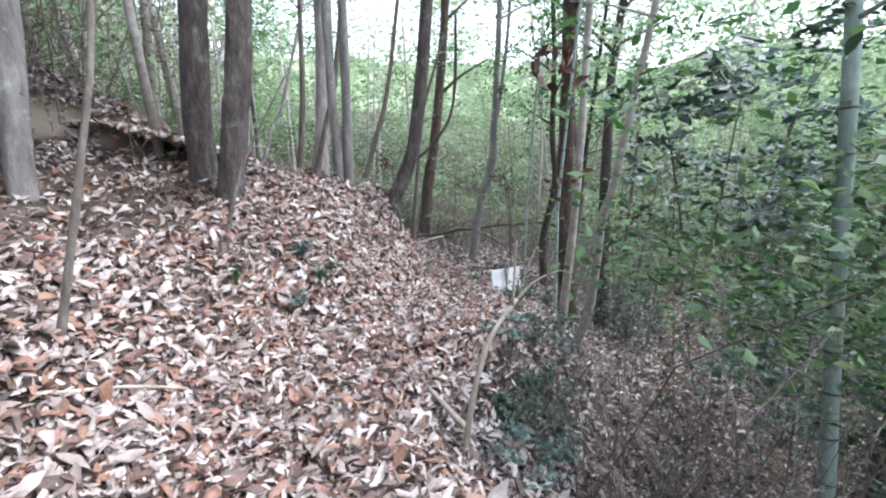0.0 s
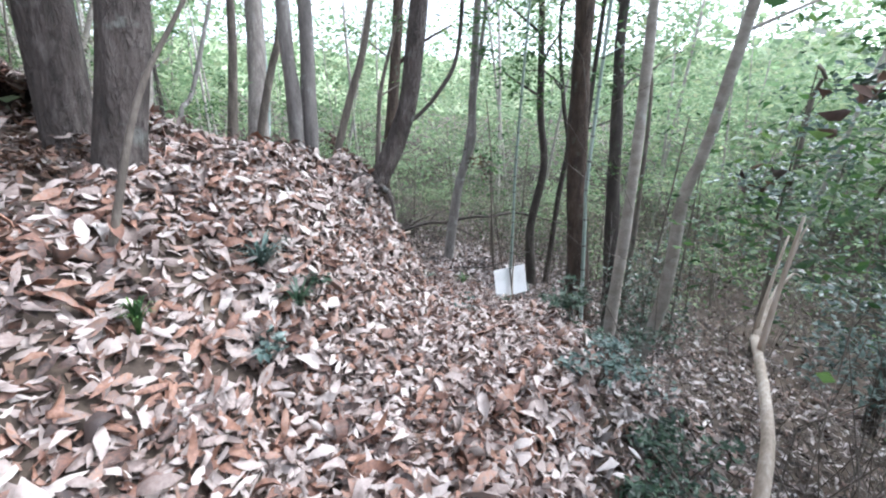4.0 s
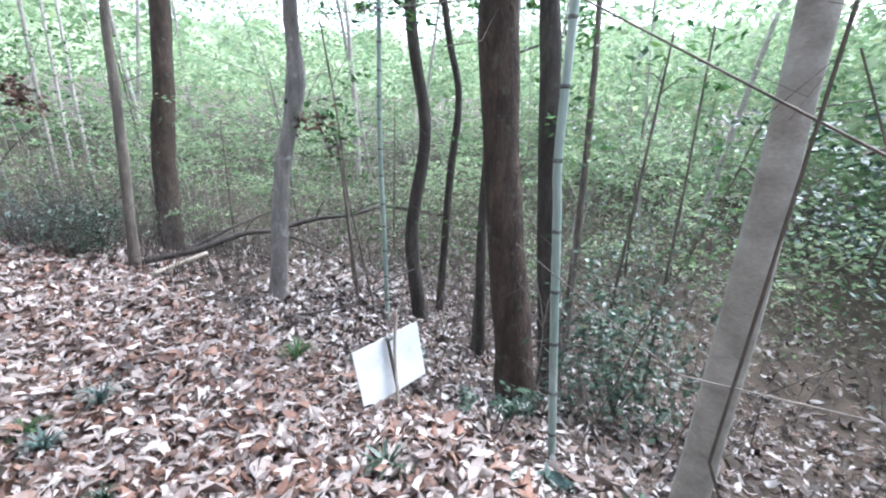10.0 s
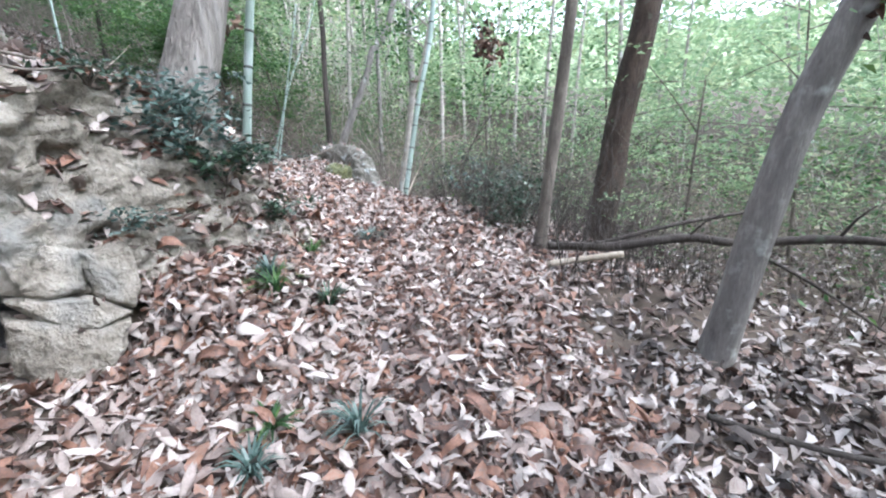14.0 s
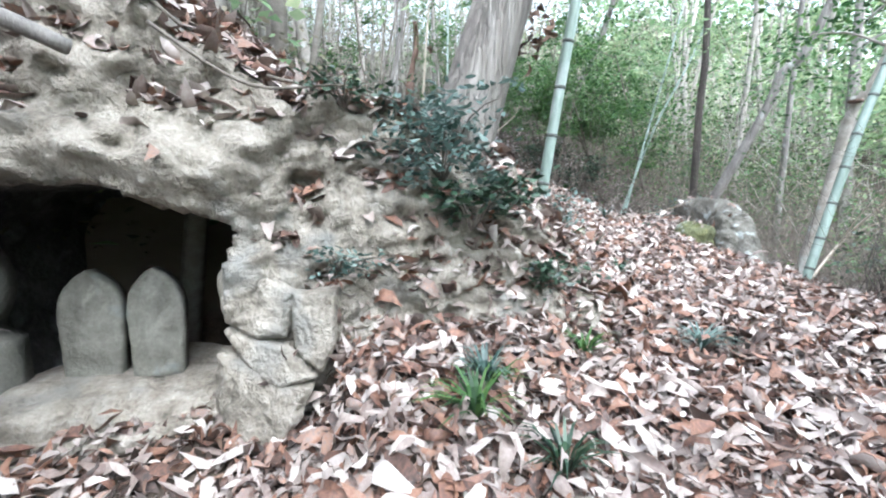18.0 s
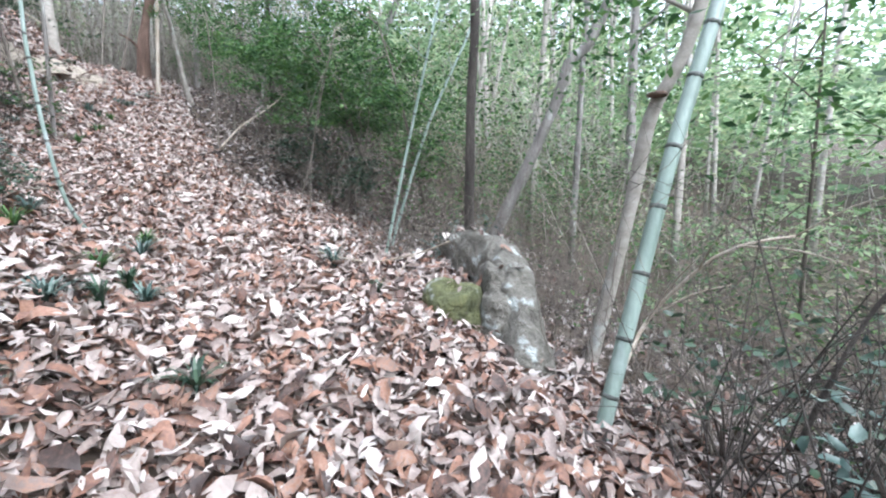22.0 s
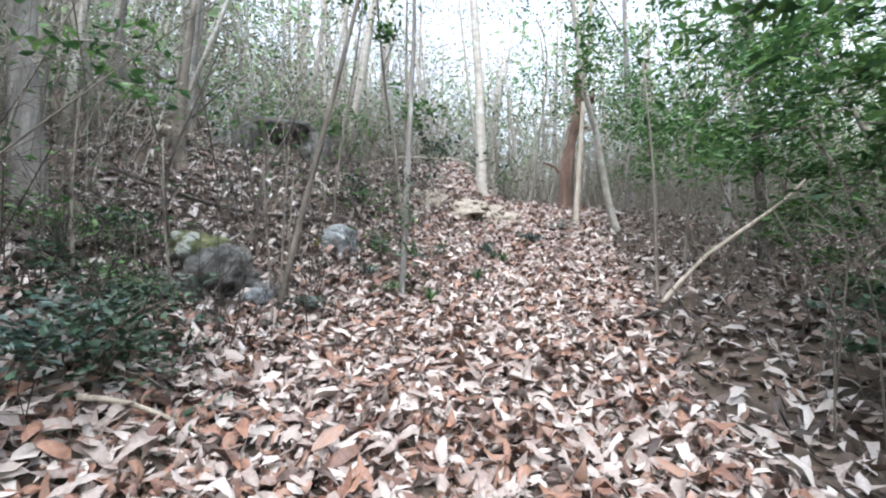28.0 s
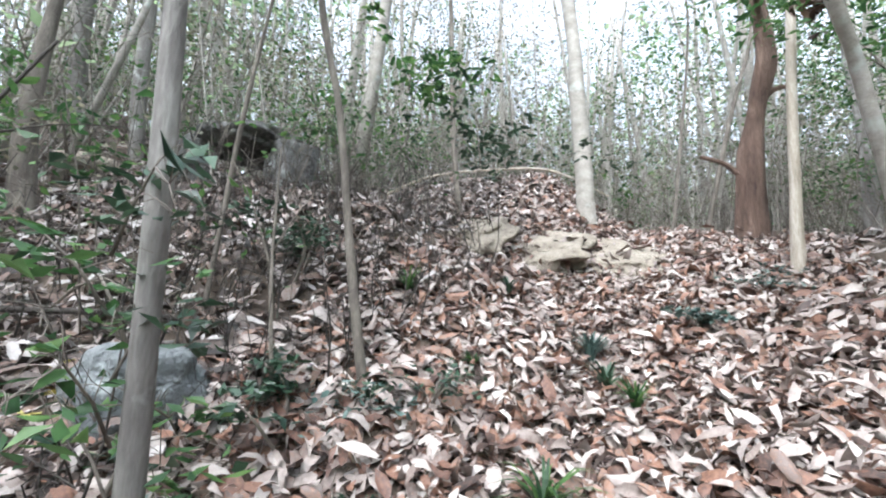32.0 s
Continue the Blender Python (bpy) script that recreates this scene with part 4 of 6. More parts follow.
stem("grey", 0.045, (-7.46, 9.40, 0.18), (-7.55, 9.57, 0.87), (-7.69, 9.83, 1.75))
stem("bamboo", 0.017, (-7.60, 10.90, -0.66), (-7.49, 10.75, -0.29), (-7.43, 10.67, 0.33), (-7.41, 10.64, 0.85), (-7.40, 10.63, 1.35))
stem("twig", 0.027, (-11.21, 14.34, 0.07), (-11.24, 14.29, 1.85), (-11.19, 14.40, 3.47))
stem("twig", 0.015, (-8.85, 13.20, -0.42), (-8.80, 13.36, 0.12))
stem("twig", 0.008, (-8.40, 13.24, -0.58), (-8.38, 13.27, 0.09), (-8.36, 13.33, 0.57))
stem("twig", 0.014, (-9.34, 14.11, -0.57), (-9.27, 14.23, 0.08), (-9.20, 14.35, 0.72))
stem("twig", 0.013, (-9.11, 14.15, -0.64), (-9.06, 14.23, -0.05), (-8.98, 14.36, 0.62))
stem("grey", 0.104, (-13.52, 15.63, 0.73), (-13.22, 16.24, 2.85), (-12.91, 16.87, 4.54))
stem("grey", 0.093, (-9.67, 7.05, 1.28), (-9.56, 7.00, 2.07), (-9.43, 6.94, 3.12))
stem("bluegrey", 0.025, (-11.23, 10.13, 0.43), (-11.16, 10.17, 1.5), (-11.08, 10.2, 2.5), (-11.0, 10.22, 3.6))
stem("brownpale", 0.05, (-14.92, 12.21, 1.75), (-14.84, 12.06, 2.38), (-14.69, 11.97, 2.91), (-14.5, 11.89, 3.38), (-14.14, 11.73, 4.02))
stem("pale", 0.107, (-16.07, 9.57, 2.82), (-16.03, 9.44, 5.36), (-15.98, 9.26, 7.43))
stem("paleY", 0.046, (-15.43, 11.53, 1.99), (-15.44, 11.62, 3.58), (-15.44, 11.75, 5.26))
stem("reddead", 0.101, (-16.64, 11.22, 2.48), (-16.65, 11.29, 3.58), (-16.66, 11.50, 4.71), (-16.66, 11.48, 5.63))
stem("twig", 0.018, (-11.97, 12.47, 0.49), (-11.97, 12.46, 1.87), (-11.98, 12.40, 2.96))
stem("twig", 0.022, (-13.63, 12.97, 1.03), (-13.61, 13.07, 2.34), (-13.60, 13.14, 3.19))
stem("grey", 0.058, (-16.61, 14.14, 2.10), (-16.57, 14.31, 3.96), (-16.55, 14.40, 5.20))
stem("dark", 0.054, (-14.01, 13.93, 1.01), (-14.01, 13.94, 2.17), (-14.01, 13.93, 3.35))
stem("bark", 0.023, (-12.36, 9.63, 1.01), (-12.27, 9.55, 1.69), (-12.18, 9.45, 2.56), (-12.06, 9.34, 3.25))
stem("sap", 0.035, (-14.85, 8.42, 2.76), (-14.78, 8.32, 4.09), (-14.73, 8.25, 5.72))
stem("bark", 0.015, (-11.92, 8.76, 1.36), (-11.95, 8.77, 2.01), (-11.98, 8.79, 2.66))
stem("dead", 0.08, (-11.45, 6.61, 2.05), (-11.36, 6.59, 2.6), (-11.32, 6.59, 3.4), (-11.36, 6.57, 4.6))
stem("bark", 0.023, (-10.36, 9.42, .44), (-10.33, 9.67, 1.5), (-10.32, 9.9, 2.5), (-10.3, 10.13, 3.5))
stem("grey", 0.060, (-12.44, 5.37, 3.24), (-12.35, 5.35, 4.20), (-12.30, 5.33, 5.36))
stem("grey", 0.080, (-12.11, 3.85, 3.82), (-12.03, 3.84, 4.80), (-11.96, 3.83, 5.84))
stem("grey", 0.089, (-19.14, 12.64, 2.81), (-19.13, 12.68, 4.40), (-19.14, 12.64, 6.21))
stem("sap", 0.044, (-18.79, 10.60, 2.93), (-18.82, 11.07, 4.97), (-18.84, 11.44, 6.31))
stem("sap", 0.032, (-18.44, 10.18, 2.92), (-18.46, 10.39, 4.69), (-18.48, 10.55, 6.01))


# ---- the sign seen from behind ----
SIGN = thing("sign", (1.28, 7.95, -1.75), "white blank-backed signboard tilted on a thin wooden post", "sign")
_tl, _bl, _tr, _br = Vector((.977, 8.123, -1.161)), Vector((1.036, 8.06, -1.619)), Vector((1.567, 8.322, -1.122)), Vector((1.615, 8.249, -1.578))
_bx, _bz = (_tr - _tl + _br - _bl).normalized(), (_tl - _bl + _tr - _br).normalized()
_by = _bz.cross(_bx).normalized()
_bm = bmesh.new()
for _q in (_bl, _br, _tr, _tl):
    _bm.verts.new(_q)
_f = _bm.faces.new(_bm.verts)
_new = [v for v in bmesh.ops.extrude_face_region(_bm, geom=[_f])["geom"] if isinstance(v, bmesh.types.BMVert)]
bmesh.ops.translate(_bm, verts=_new, vec=_by * .007)
bmesh.ops.recalc_face_normals(_bm, faces=_bm.faces)
bmesh.ops.bevel(_bm, geom=_bm.edges[:], offset=.002, segments=1, affect="EDGES")
part("board", _bm, BOARD, SIGN, "white blank board", smooth=False)
_out = _by if _by.y < 0 else -_by
_top, _foot = Vector((1.335, 8.21, -.93)) + _out * .02, Vector((1.28, 7.95, -1.86))
_mid = (_tl + _br) / 2 + Vector((.01, 0, .03)) + _out * .028
part("post", tube(bmesh.new(), spline([_foot, _mid, _top], .08), .013, .0115, 9, .15, 0, 3), DRYWOOD, SIGN, "pale thin wooden post")
_side = _bx * -.026
part("batten", tube(bmesh.new(), spline([_mid + _side - _bz * .22 + _out * .002, _mid + _side, _mid + _side * 1.1 + _bz * .19], .06), .013, .013, 7, .3, 0, 5), BARK_DARK, SIGN, "dark wooden batten tied to the post")
_tie = _mid + _side * .5 + _bz * .2
part("tie", tube(bmesh.new(), [_tie - _bz * .012, _tie + _bz * .012], .03, .03, 10, 0), CULM_NODE, SIGN, "pale tie round post and batten")

# ---- the bent boulder and its mossy neighbour ----
_line = spline([(-5.86, 14.0, -.76), (-5.6, 13.97, -.71), (-5.2, 13.99, -.74), (-4.86, 13.91, -.87), (-4.6, 13.76, -1.08), (-4.36, 13.62, -1.3), (-4.15, 13.5, -1.6)], .045)
_bm = tube(bmesh.new(), _line, .15, .165, 30, .22, 0, 4)
for _v in _bm.verts:
    _near = min(_line, key=lambda q: (q - _v.co).length)
    _d = _v.co - _near
    if _d.z < 0:
        _v.co.z += _d.z * 1.8
    _v.co += Vector([noise.noise(_v.co * 6 + Vector((k, 0, 0))) for k in (0, 9, 18)]) * .06 + Vector([noise.noise(_v.co * 19 + Vector((k, 0, 0))) for k in (3, 6, 18)]) * .014
_fill = rock(bmesh.new(), (.42, .16, .38), 55, .25, 5)
_fill.transform(pose(-4.95, 13.79, -1.16, 0, 12, -28))
_me = bpy.data.meshes.new("fill")
_fill.to_mesh(_me)
_fill.free()
_bm.from_mesh(_me)
bpy.data.meshes.remove(_me)
tagged(part("boulder", _bm, BOULDER), "curved lichen-spotted grey boulder at the edge of the path", "boulder")
boulder("mossy_stone", (-5.0, 13.38, -1.12), (.27, .22, .26), 51, MOSSY, "green mossy stone leaning on the boulder", "stone", turn=(0, 0, 30), rough=.2, cuts=5, square=.25)
# rocks beside the upper path
boulder("rock", (-10.1, 9.0, .6), (.24, .22, .27), 61, DARKROCK, "dark grey rock with moss beside the upper path", "rock", rough=.4, cuts=6, square=.4)
boulder("rock", (-10.16, 8.7, .86), (.22, .18, .14), 62, MOSSY, "mossy stone lying over the dark rock", "rock", rough=.26, cuts=5, group="rocks by the upper path")
boulder("rock", (-9.78, 8.9, .46), (.2, .17, .17), 66, DARKROCK, "dark low stone beside the dark rock", "rock", rough=.26, cuts=5, group="rocks by the upper path")
boulder("rock", (-10.24, 9.3, .47), (.14, .09, .07), 63, PALEROCK, "low grey stone beside the dark rock", "rock", rough=.25, group="rocks by the upper path")
boulder("rock", (-10.42, 9.22, .5), (.17, .14, .11), 64, GREYROCK, "low grey stone beside the dark rock", "rock", rough=.25, group="rocks by the upper path")
boulder("rock", (-11.53, 9.17, 1.1), (.23, .19, .2), 67, PALEROCK, "pale lichen-covered stone in the leaves", "rock", rough=.2, cuts=5)
boulder("rock", (-11.85, 8.85, 1.05), (.14, .14, .14), 68, GREYROCK, "grey stone half buried in leaves", "rock", rough=.25)
boulder("rock", (-13.7, 7.15, 2.75), (.28, .25, .2), 71, SANDSTONE, "pale flat rock on the upper slope", "rock", rough=.3, cuts=4, group="rocks on the upper slope")
boulder("rock", (-12.9, 5.9, 2.95), (.45, .35, .3), 72, GREYROCK, "grey outcrop on the upper slope", "rock", rough=.35, cuts=4, group="rocks on the upper slope")
boulder("rock", (-13.1, 7.0, 2.45), (.25, .2, .2), 73, GREYROCK, "grey outcrop on the upper slope", "rock", rough=.35, cuts=4, group="rocks on the upper slope")
# bare sandy cut below the mound at the path's end
for _x, _y, _size, _s in ((-14.5, 8.85, (.5, .42, .11), 81), (-15.05, 9.45, (.5, .46, .12), 82), (-15.55, 10.05, (.45, .5, .12), 83)):
    boulder("earth_bank", (_x, _y, float(ground(_x, _y)[0]) - .005), _size, _s, SANDY, "bare sandy earth cut at the foot of the mound", "bank", rough=.45, cuts=6, turn=(0, 30, 20), group="sandy cuts")


def log(name, pts, r0, r1, material, label, category="branch", group="", fork=()):
    tree = thing(name, pts[0], label, category, group)
    bole = part("stem", tube(bmesh.new(), spline(pts, .08), r0, r1, 8, .25, 0, r0 * 900), material, tree)
    for a, b, r in fork:
        part("branch", tube(bmesh.new(), spline([a, (Vector(a) + Vector(b)) / 2 + Vector((0, 0, .04)), b], .07), r, r * .4, 6, .2, 0, r * 700), material, bole)
    return tree


log("fallen_log", [(-.75, 12.1, -1.45), (-.1, 12.25, -1.4), (.5, 12.4, -1.27), (.9, 12.5, -1.29), (1.6, 12.52, -1.17), (2.2, 12.6, -1.17), (2.8, 12.85, -1.13), (3.3, 13.1, -1.22), (4.6, 13.6, -1.6)], .046, .028, BARK_DARK, "dark dead trunk fallen across the slope", "log",
    fork=[((2.2, 12.6, -1.15), (3.0, 12.2, -.85), .016), ((1.6, 12.52, -1.17), (1.75, 12.4, -.85), .014), ((.5, 12.4, -1.27), (.75, 12.3, -1.0), .012), ((3.3, 13.1, -1.22), (3.7, 13.0, -.9), .012), ((.9, 12.5, -1.3), (1.9, 12.0, -1.75), .02), ((-.3, 12.2, -1.4), (1.2, 12.9, -1.0), .03)])
log("fallen_branch", [(-.66, 11.8, -1.56), (-.35, 11.92, -1.49), (0, 12.05, -1.42)], .034, .03, DRYWOOD, "pale broken stick lying at the path's edge")
log("fallen_branch", [(.75, 10.28, -1.78), (1.4, 10.4, -1.85), (1.9, 10.58, -1.82), (2.3, 10.7, -1.68), (2.75, 10.9, -1.66)], .018, .01, BARK_DARK, "dark bent branch lying over the edge",
    fork=[((1.9, 10.58, -1.82), (2.6, 10.6, -1.85), .01)])
log("fallen_branch", [(-11.9, 12.5, .55), (-12.1, 12.9, 1.0), (-12.4, 13.6, 1.55), (-12.5, 13.9, 1.85)], .025, .012, DRYWOOD, "pale dead pole leaning beside the upper path")
log("fallen_branch", [(-10.2, 7.2, 1.75), (-10.9, 8.0, 1.45), (-11.6, 8.7, 1.42), (-12.2, 9.1, 1.38)], .024, .012, BARK_DARK, "dark curved dead branch lying on the slope",
    fork=[((-10.9, 8.0, 1.45), (-11.2, 7.5, 1.9), .012)])
log("fallen_branch", [(-14.6, 7.0, 3.0), (-15.2, 7.6, 3.5), (-15.9, 8.3, 3.72), (-16.3, 9.0, 3.7), (-16.6, 9.7, 3.3)], .022, .014, DRYWOOD, "pale arched branch on the mound")
log("fallen_branch", [(-8.63, 9.93, 0.02), (-8.77, 10.05, -0.02), (-8.90, 10.18, -0.11)], .014, .01, DRYWOOD, "pale stick on the leaves")
log("fallen_branch", [(-11.3, 12.1, .37), (-11.6, 12.35, .44), (-11.9, 12.55, .5)], .02, .015, BARK_DARK, "dark short log across the path's edge")
log("fallen_branch", [(.25, 2.75, -.72), (.1, 3.0, -.72), (-.1, 3.35, -.72)], .028, .02, DRYWOOD, "grey stick half buried at the path's edge")
log("fallen_branch", [(-2.2, 1.9, .15), (-1.9, 2.2, .02), (-1.6, 2.35, -.08)], .014, .009, DRYWOOD, "pale bent twig on the leaf litter")
log("fallen_branch", [(-6.4, 12.75, -.78), (-6.0, 13.1, -.85), (-5.5, 13.35, -.72), (-5.2, 13.5, -.58)], .012, .008, DRYWOOD, "thin pale dead twig lying by the boulder",
    fork=[((-5.5, 13.35, -.72), (-5.2, 13.0, -.85), .006)])
log("dead_branch", [(-3.72, 13.7, -1.35), (-3.85, 14.2, -1.02), (-3.6, 14.3, -.62), (-3.4, 14.35, -.45), (-3.2, 14.5, -.38)], .016, .009, DRYWOOD, "pale dead branch fanning out behind the bamboo", "branch",
    fork=[((-3.85, 14.2, -1.02), (-3.5, 14.1, -.5), .009), ((-3.8, 14.22, -.95), (-3.45, 14.4, -.7), .008), ((-3.4, 14.35, -.45), (-2.85, 14.4, -.52), .007), ((-3.2, 14.5, -.38), (-2.75, 14.5, -.1), .006), ((-3.6, 14.3, -.62), (-3.3, 14.1, -.2), .006)])
log("dead_branch", [(-2.9, 13.9, -1.3), (-2.75, 14.1, -.6), (-2.45, 14.2, -.1), (-2.1, 14.3, .25)], .012, .006, BARK_DARK, "thin dark dead branch over the hollow", "branch",
    fork=[((-2.75, 14.1, -.6), (-2.3, 14.1, -.45), .006), ((-2.45, 14.2, -.1), (-2.5, 14.3, .35), .006)])
boulder("bracket_fungus", (-4.19, 14.66, .56), (.07, .06, .022), 91, BARK_RED, "orange-brown bracket fungus on the leaning stem", "fungus", rough=.1, cuts=3)
# the root over the niche and roots on the bank
log("root", [(-2.42, 7.1, .44), (-2.3, 7.4, .35), (-2.24, 7.7, .26), (-2.3, 7.95, .15)], .042, .03, BARK_GREY, "thick grey root over the niche", "root")
log("root", [(-2.4, 8.2, .3), (-2.35, 8.6, .05), (-2.5, 9.0, .1), (-2.6, 9.3, .05)], .009, .005, TWIG, "thin root creeping over the bank", "root")
for _k, (_x, _y, _h) in enumerate(((2.45, 7.9, .8), (2.85, 8.0, 1.05))):
    _rng = np.random.default_rng(950 + _k)
    _line = [Vector((_x, _y, -2.3)) + Vector((*(_rng.normal(0, .05, 2) * t), 2.0 * _h * t)) for t in (0, .35, .7, 1)]
    log("dead_shrub", _line, .007, .003, POST, "thin bare shrub before the brown tree", "shrub", "bare shrubs by the brown tree",
        fork=[(p, p + Vector((*_rng.normal(0, .22, 2), _rng.uniform(.2, .5))), .0035) for p in _line[1:3] for _ in range(3)])
# forked dead sapling by the falling edge
log("dead_sapling", [(.16, 2.66, -1.05), (.24, 2.75, -.4), (.36, 2.88, .02), (.6, 3.22, .2)], .03, .017, DRYWOOD, "pale bare forked sapling at the path's edge", "sapling",
    fork=[((.59, 3.21, .19), (.9, 3.42, .36), .014), ((.56, 3.15, .18), (.55, 3.1, .72), .013), ((.62, 3.24, .22), (.74, 3.3, .6), .01), ((.88, 3.4, .34), (1.1, 3.5, .34), .008), ((.88, 3.4, .34), (.94, 3.4, .62), .007)])
# the long bent branch of the leaning tree
log("climber", [(-.66, 6.96, .96), (-.39, 7.07, 1.12), (-.13, 7.11, 1.39), (.09, 7.16, 1.78), (.15, 7.16, 2.4), (.13, 7.16, 3.28)], .027, .022, BARK_DARK, "dark bent climber growing from the leaning tree", "climber")
for _a, _m, _b in (((-.88, 6.88, .42), (-1.05, 6.7, .5), (-1.2, 6.5, .3)), ((-.9, 6.86, .36), (-.95, 6.6, .38), (-1.02, 6.4, .1)), ((-.85, 6.85, .36), (-.72, 6.7, .3), (-.66, 6.55, .0))):
    log("root", [_a, _m, _b], .035, .014, BARK_PINE, "arched root of the leaning tree on the bank", "root", "roots of the leaning tree")


# ---- low plants ----
def tuft(x, y, r=.14, n=26, material=DARKGREEN, seed=0, label="tuft of narrow green blades in the leaf litter", length=.2):
    rng = np.random.default_rng(300 + seed)
    z = float(ground(x, y)[0])
    verts, faces = [], []
    for k in range(n):
        a, reach, up = rng.uniform(0, 6.28), rng.uniform(.5, 1) * r * 1.15, rng.uniform(.5, 1) * length * 1.35
        d, s = Vector((math.cos(a), math.sin(a), 0)), Vector((-math.sin(a), math.cos(a), 0)) * .009
        b = len(verts)
        for t in (0, .35, .7, 1):
            c = d * reach * t ** 1.3 * 1.2 + Vector((0, 0, up * (1.6 * t - 1.0 * t * t)))
            w = s * (1 - t ** 2 * .95)
            verts += [c - w, c + w]
        faces += [(b, b + 1, b + 3, b + 2), (b + 2, b + 3, b + 5, b + 4), (b + 4, b + 5, b + 7, b + 6)]
    ob = part("grass_tuft", mesh_of("grass_tuft", [tuple(v) for v in verts], faces), material)
    ob.location = (x, y, z + .04)
    return tagged(ob, label, "grass", "grass tufts")


def shrub(x, y, high, wide, n, size=.055, material=DARKGREEN, seed=0, label="dark green leafy shrub among bare twigs", stems=6, ratio=.45, name="shrub", base=None, flat=.55):
    rng = np.random.default_rng(500 + seed)
    z = float(ground(x, y)[0]) if base is None else base
    ob = thing(name, (x, y, z), label, "shrub")
    tips = []
    for k in range(stems):
        a = rng.uniform(0, 6.28)
        e = Vector((x + math.cos(a) * wide * rng.uniform(.3, 1), y + math.sin(a) * wide * rng.uniform(.3, 1), z + high * rng.uniform(.55, 1)))
        m = Vector((x, y, z)).lerp(e, .5) + Vector((*rng.normal(0, .06, 2), high * .1))
        part("stem", tube(bmesh.new(), spline([(x + rng.normal(0, .03), y + rng.normal(0, .03), z - .05), m, e], .12), .008 + high * .004, .003, 5, .1, 0, k), TWIG, ob)
        tips += [m.lerp(e, .5), e]
    at = np.concatenate([clumps(rng, t, (wide * .34, wide * .34, high * .2), n // len(tips) + 1, 4, flat) for t in tips])
    v, f = leaves(at, rng.uniform(.7, 1.35, len(at)) * size, np.full(len(at), ratio), .55, rng, LEAF if size > .07 else BLADE, LEAF_FACES if size > .07 else BLADE_FACES)
    part("foliage", bulk("foliage", v, f), material, ob)
    return ob


for _k, (_x, _y) in enumerate([(-1.9, 9.6), (-1.55, 9.75), (-2.5, 10.3), (-2.2, 10.2), (-3.0, 10.6), (-4.1, 11.0), (-3.6, 10.9), (-5.6, 11.3), (-5.2, 11.2), (-6.1, 11.1), (-5.3, 12.9), (-6.7, 12.9),
                               (-1.1, 8.9), (-.5, 8.0), (-13.4, 10.5), (-13.2, 10.7), (-11.9, 10.1), (-12.3, 9.7), (-11.6, 10.0), (-13.9, 9.6), (-1.4, 4.6), (-2.0, 3.9), (.9, 7.2), (-.3, 6.7), (-12.9, 9.9), (-4.4, 11.6), (-3.1, 11.0)]):
    tuft(_x, _y, .13 + .05 * math.sin(_k * 2.3), 30, DARKGREEN if _k % 3 else GREEN, _k, length=.17 + .06 * math.sin(_k))
for _k, (_x, _y, _h, _w, _n) in enumerate([(-1.35, 4.75, .16, .14, 60), (-1.55, 4.2, .16, .14, 60), (1.05, 5.6, .45, .4, 350), (1.4, 5.2, .4, .4, 300), (.8, 4.6, .4, .35, 300),
                                           (.95, 3.5, .45, .45, 600), (1.25, 4.1, .4, .4, 400), (.6, 2.6, .3, .4, 300), (4.6, 3.2, 2.0, 1.0, 900), (1.9, 7.6, .4, .3, 250), (1.6, 8.9, .3, .3, 160),
                                           (-9.0, 9.3, .35, .4, 200), (-9.9, 8.3, .4, .5, 260), (-8.4, 9.7, .4, .4, 200), (-12.3, 8.9, .5, .4, 300), (-11.9, 9.6, .35, .3, 260), (-14.3, 10.9, .2, .25, 160), (-1.55, 7.4, .2, .18, 40),
                                           (-3.2, 13.9, .7, .6, 110), (-2.3, 13.4, .8, .6, 110), (-1.4, 12.9, .9, .6, 110), (-2.6, 14.6, 1.2, .9, 110), (-6.9, 14.9, .8, .7, 500), (-8.9, 13.9, .9, .6, 600), (-10.2, 13.6, 1.0, .7, 700)]):
    shrub(_x, _y, _h, _w, _n, .06 if _h < .6 else .075, (DARKGREEN, BLUEGREEN, DARKGREEN)[_k % 3], _k, stems=5 if _h < .6 else 14)


def bush(at, size, n, leaf, material, label, seed, stems=9):
    """A low dense bush: many short leafy stems spreading from one foot over the bank."""
    rng = np.random.default_rng(900 + seed)
    ob = thing("bush", at, label, "bush")
    at = Vector(at)
    cs = []
    for k in range(stems):
        a, u = rng.uniform(0, 6.28), rng.uniform(.45, 1)
        e = at + Vector((math.cos(a) * size[0] * u, math.sin(a) * size[1] * u, size[2] * rng.uniform(.1, 1)))
        m = at.lerp(e, .5) + Vector((0, 0, size[2] * .25))
        part("stem", tube(bmesh.new(), spline([at, m, e], .1), .007, .003, 5, .1, 0, k), TWIG, ob)
        cs += [m, e, m.lerp(e, .6)]
    p = np.concatenate([clumps(rng, c, (size[0] * .4, size[1] * .4, size[2] * .35), n // len(cs) + 1, 5, .7) for c in cs])
    v, f = leaves(p, rng.uniform(.6, 1.3, len(p)) * leaf, np.full(len(p), .42), .6, rng, LEAF, LEAF_FACES)
    part("foliage", bulk("foliage", v, f), material, ob)
    return ob


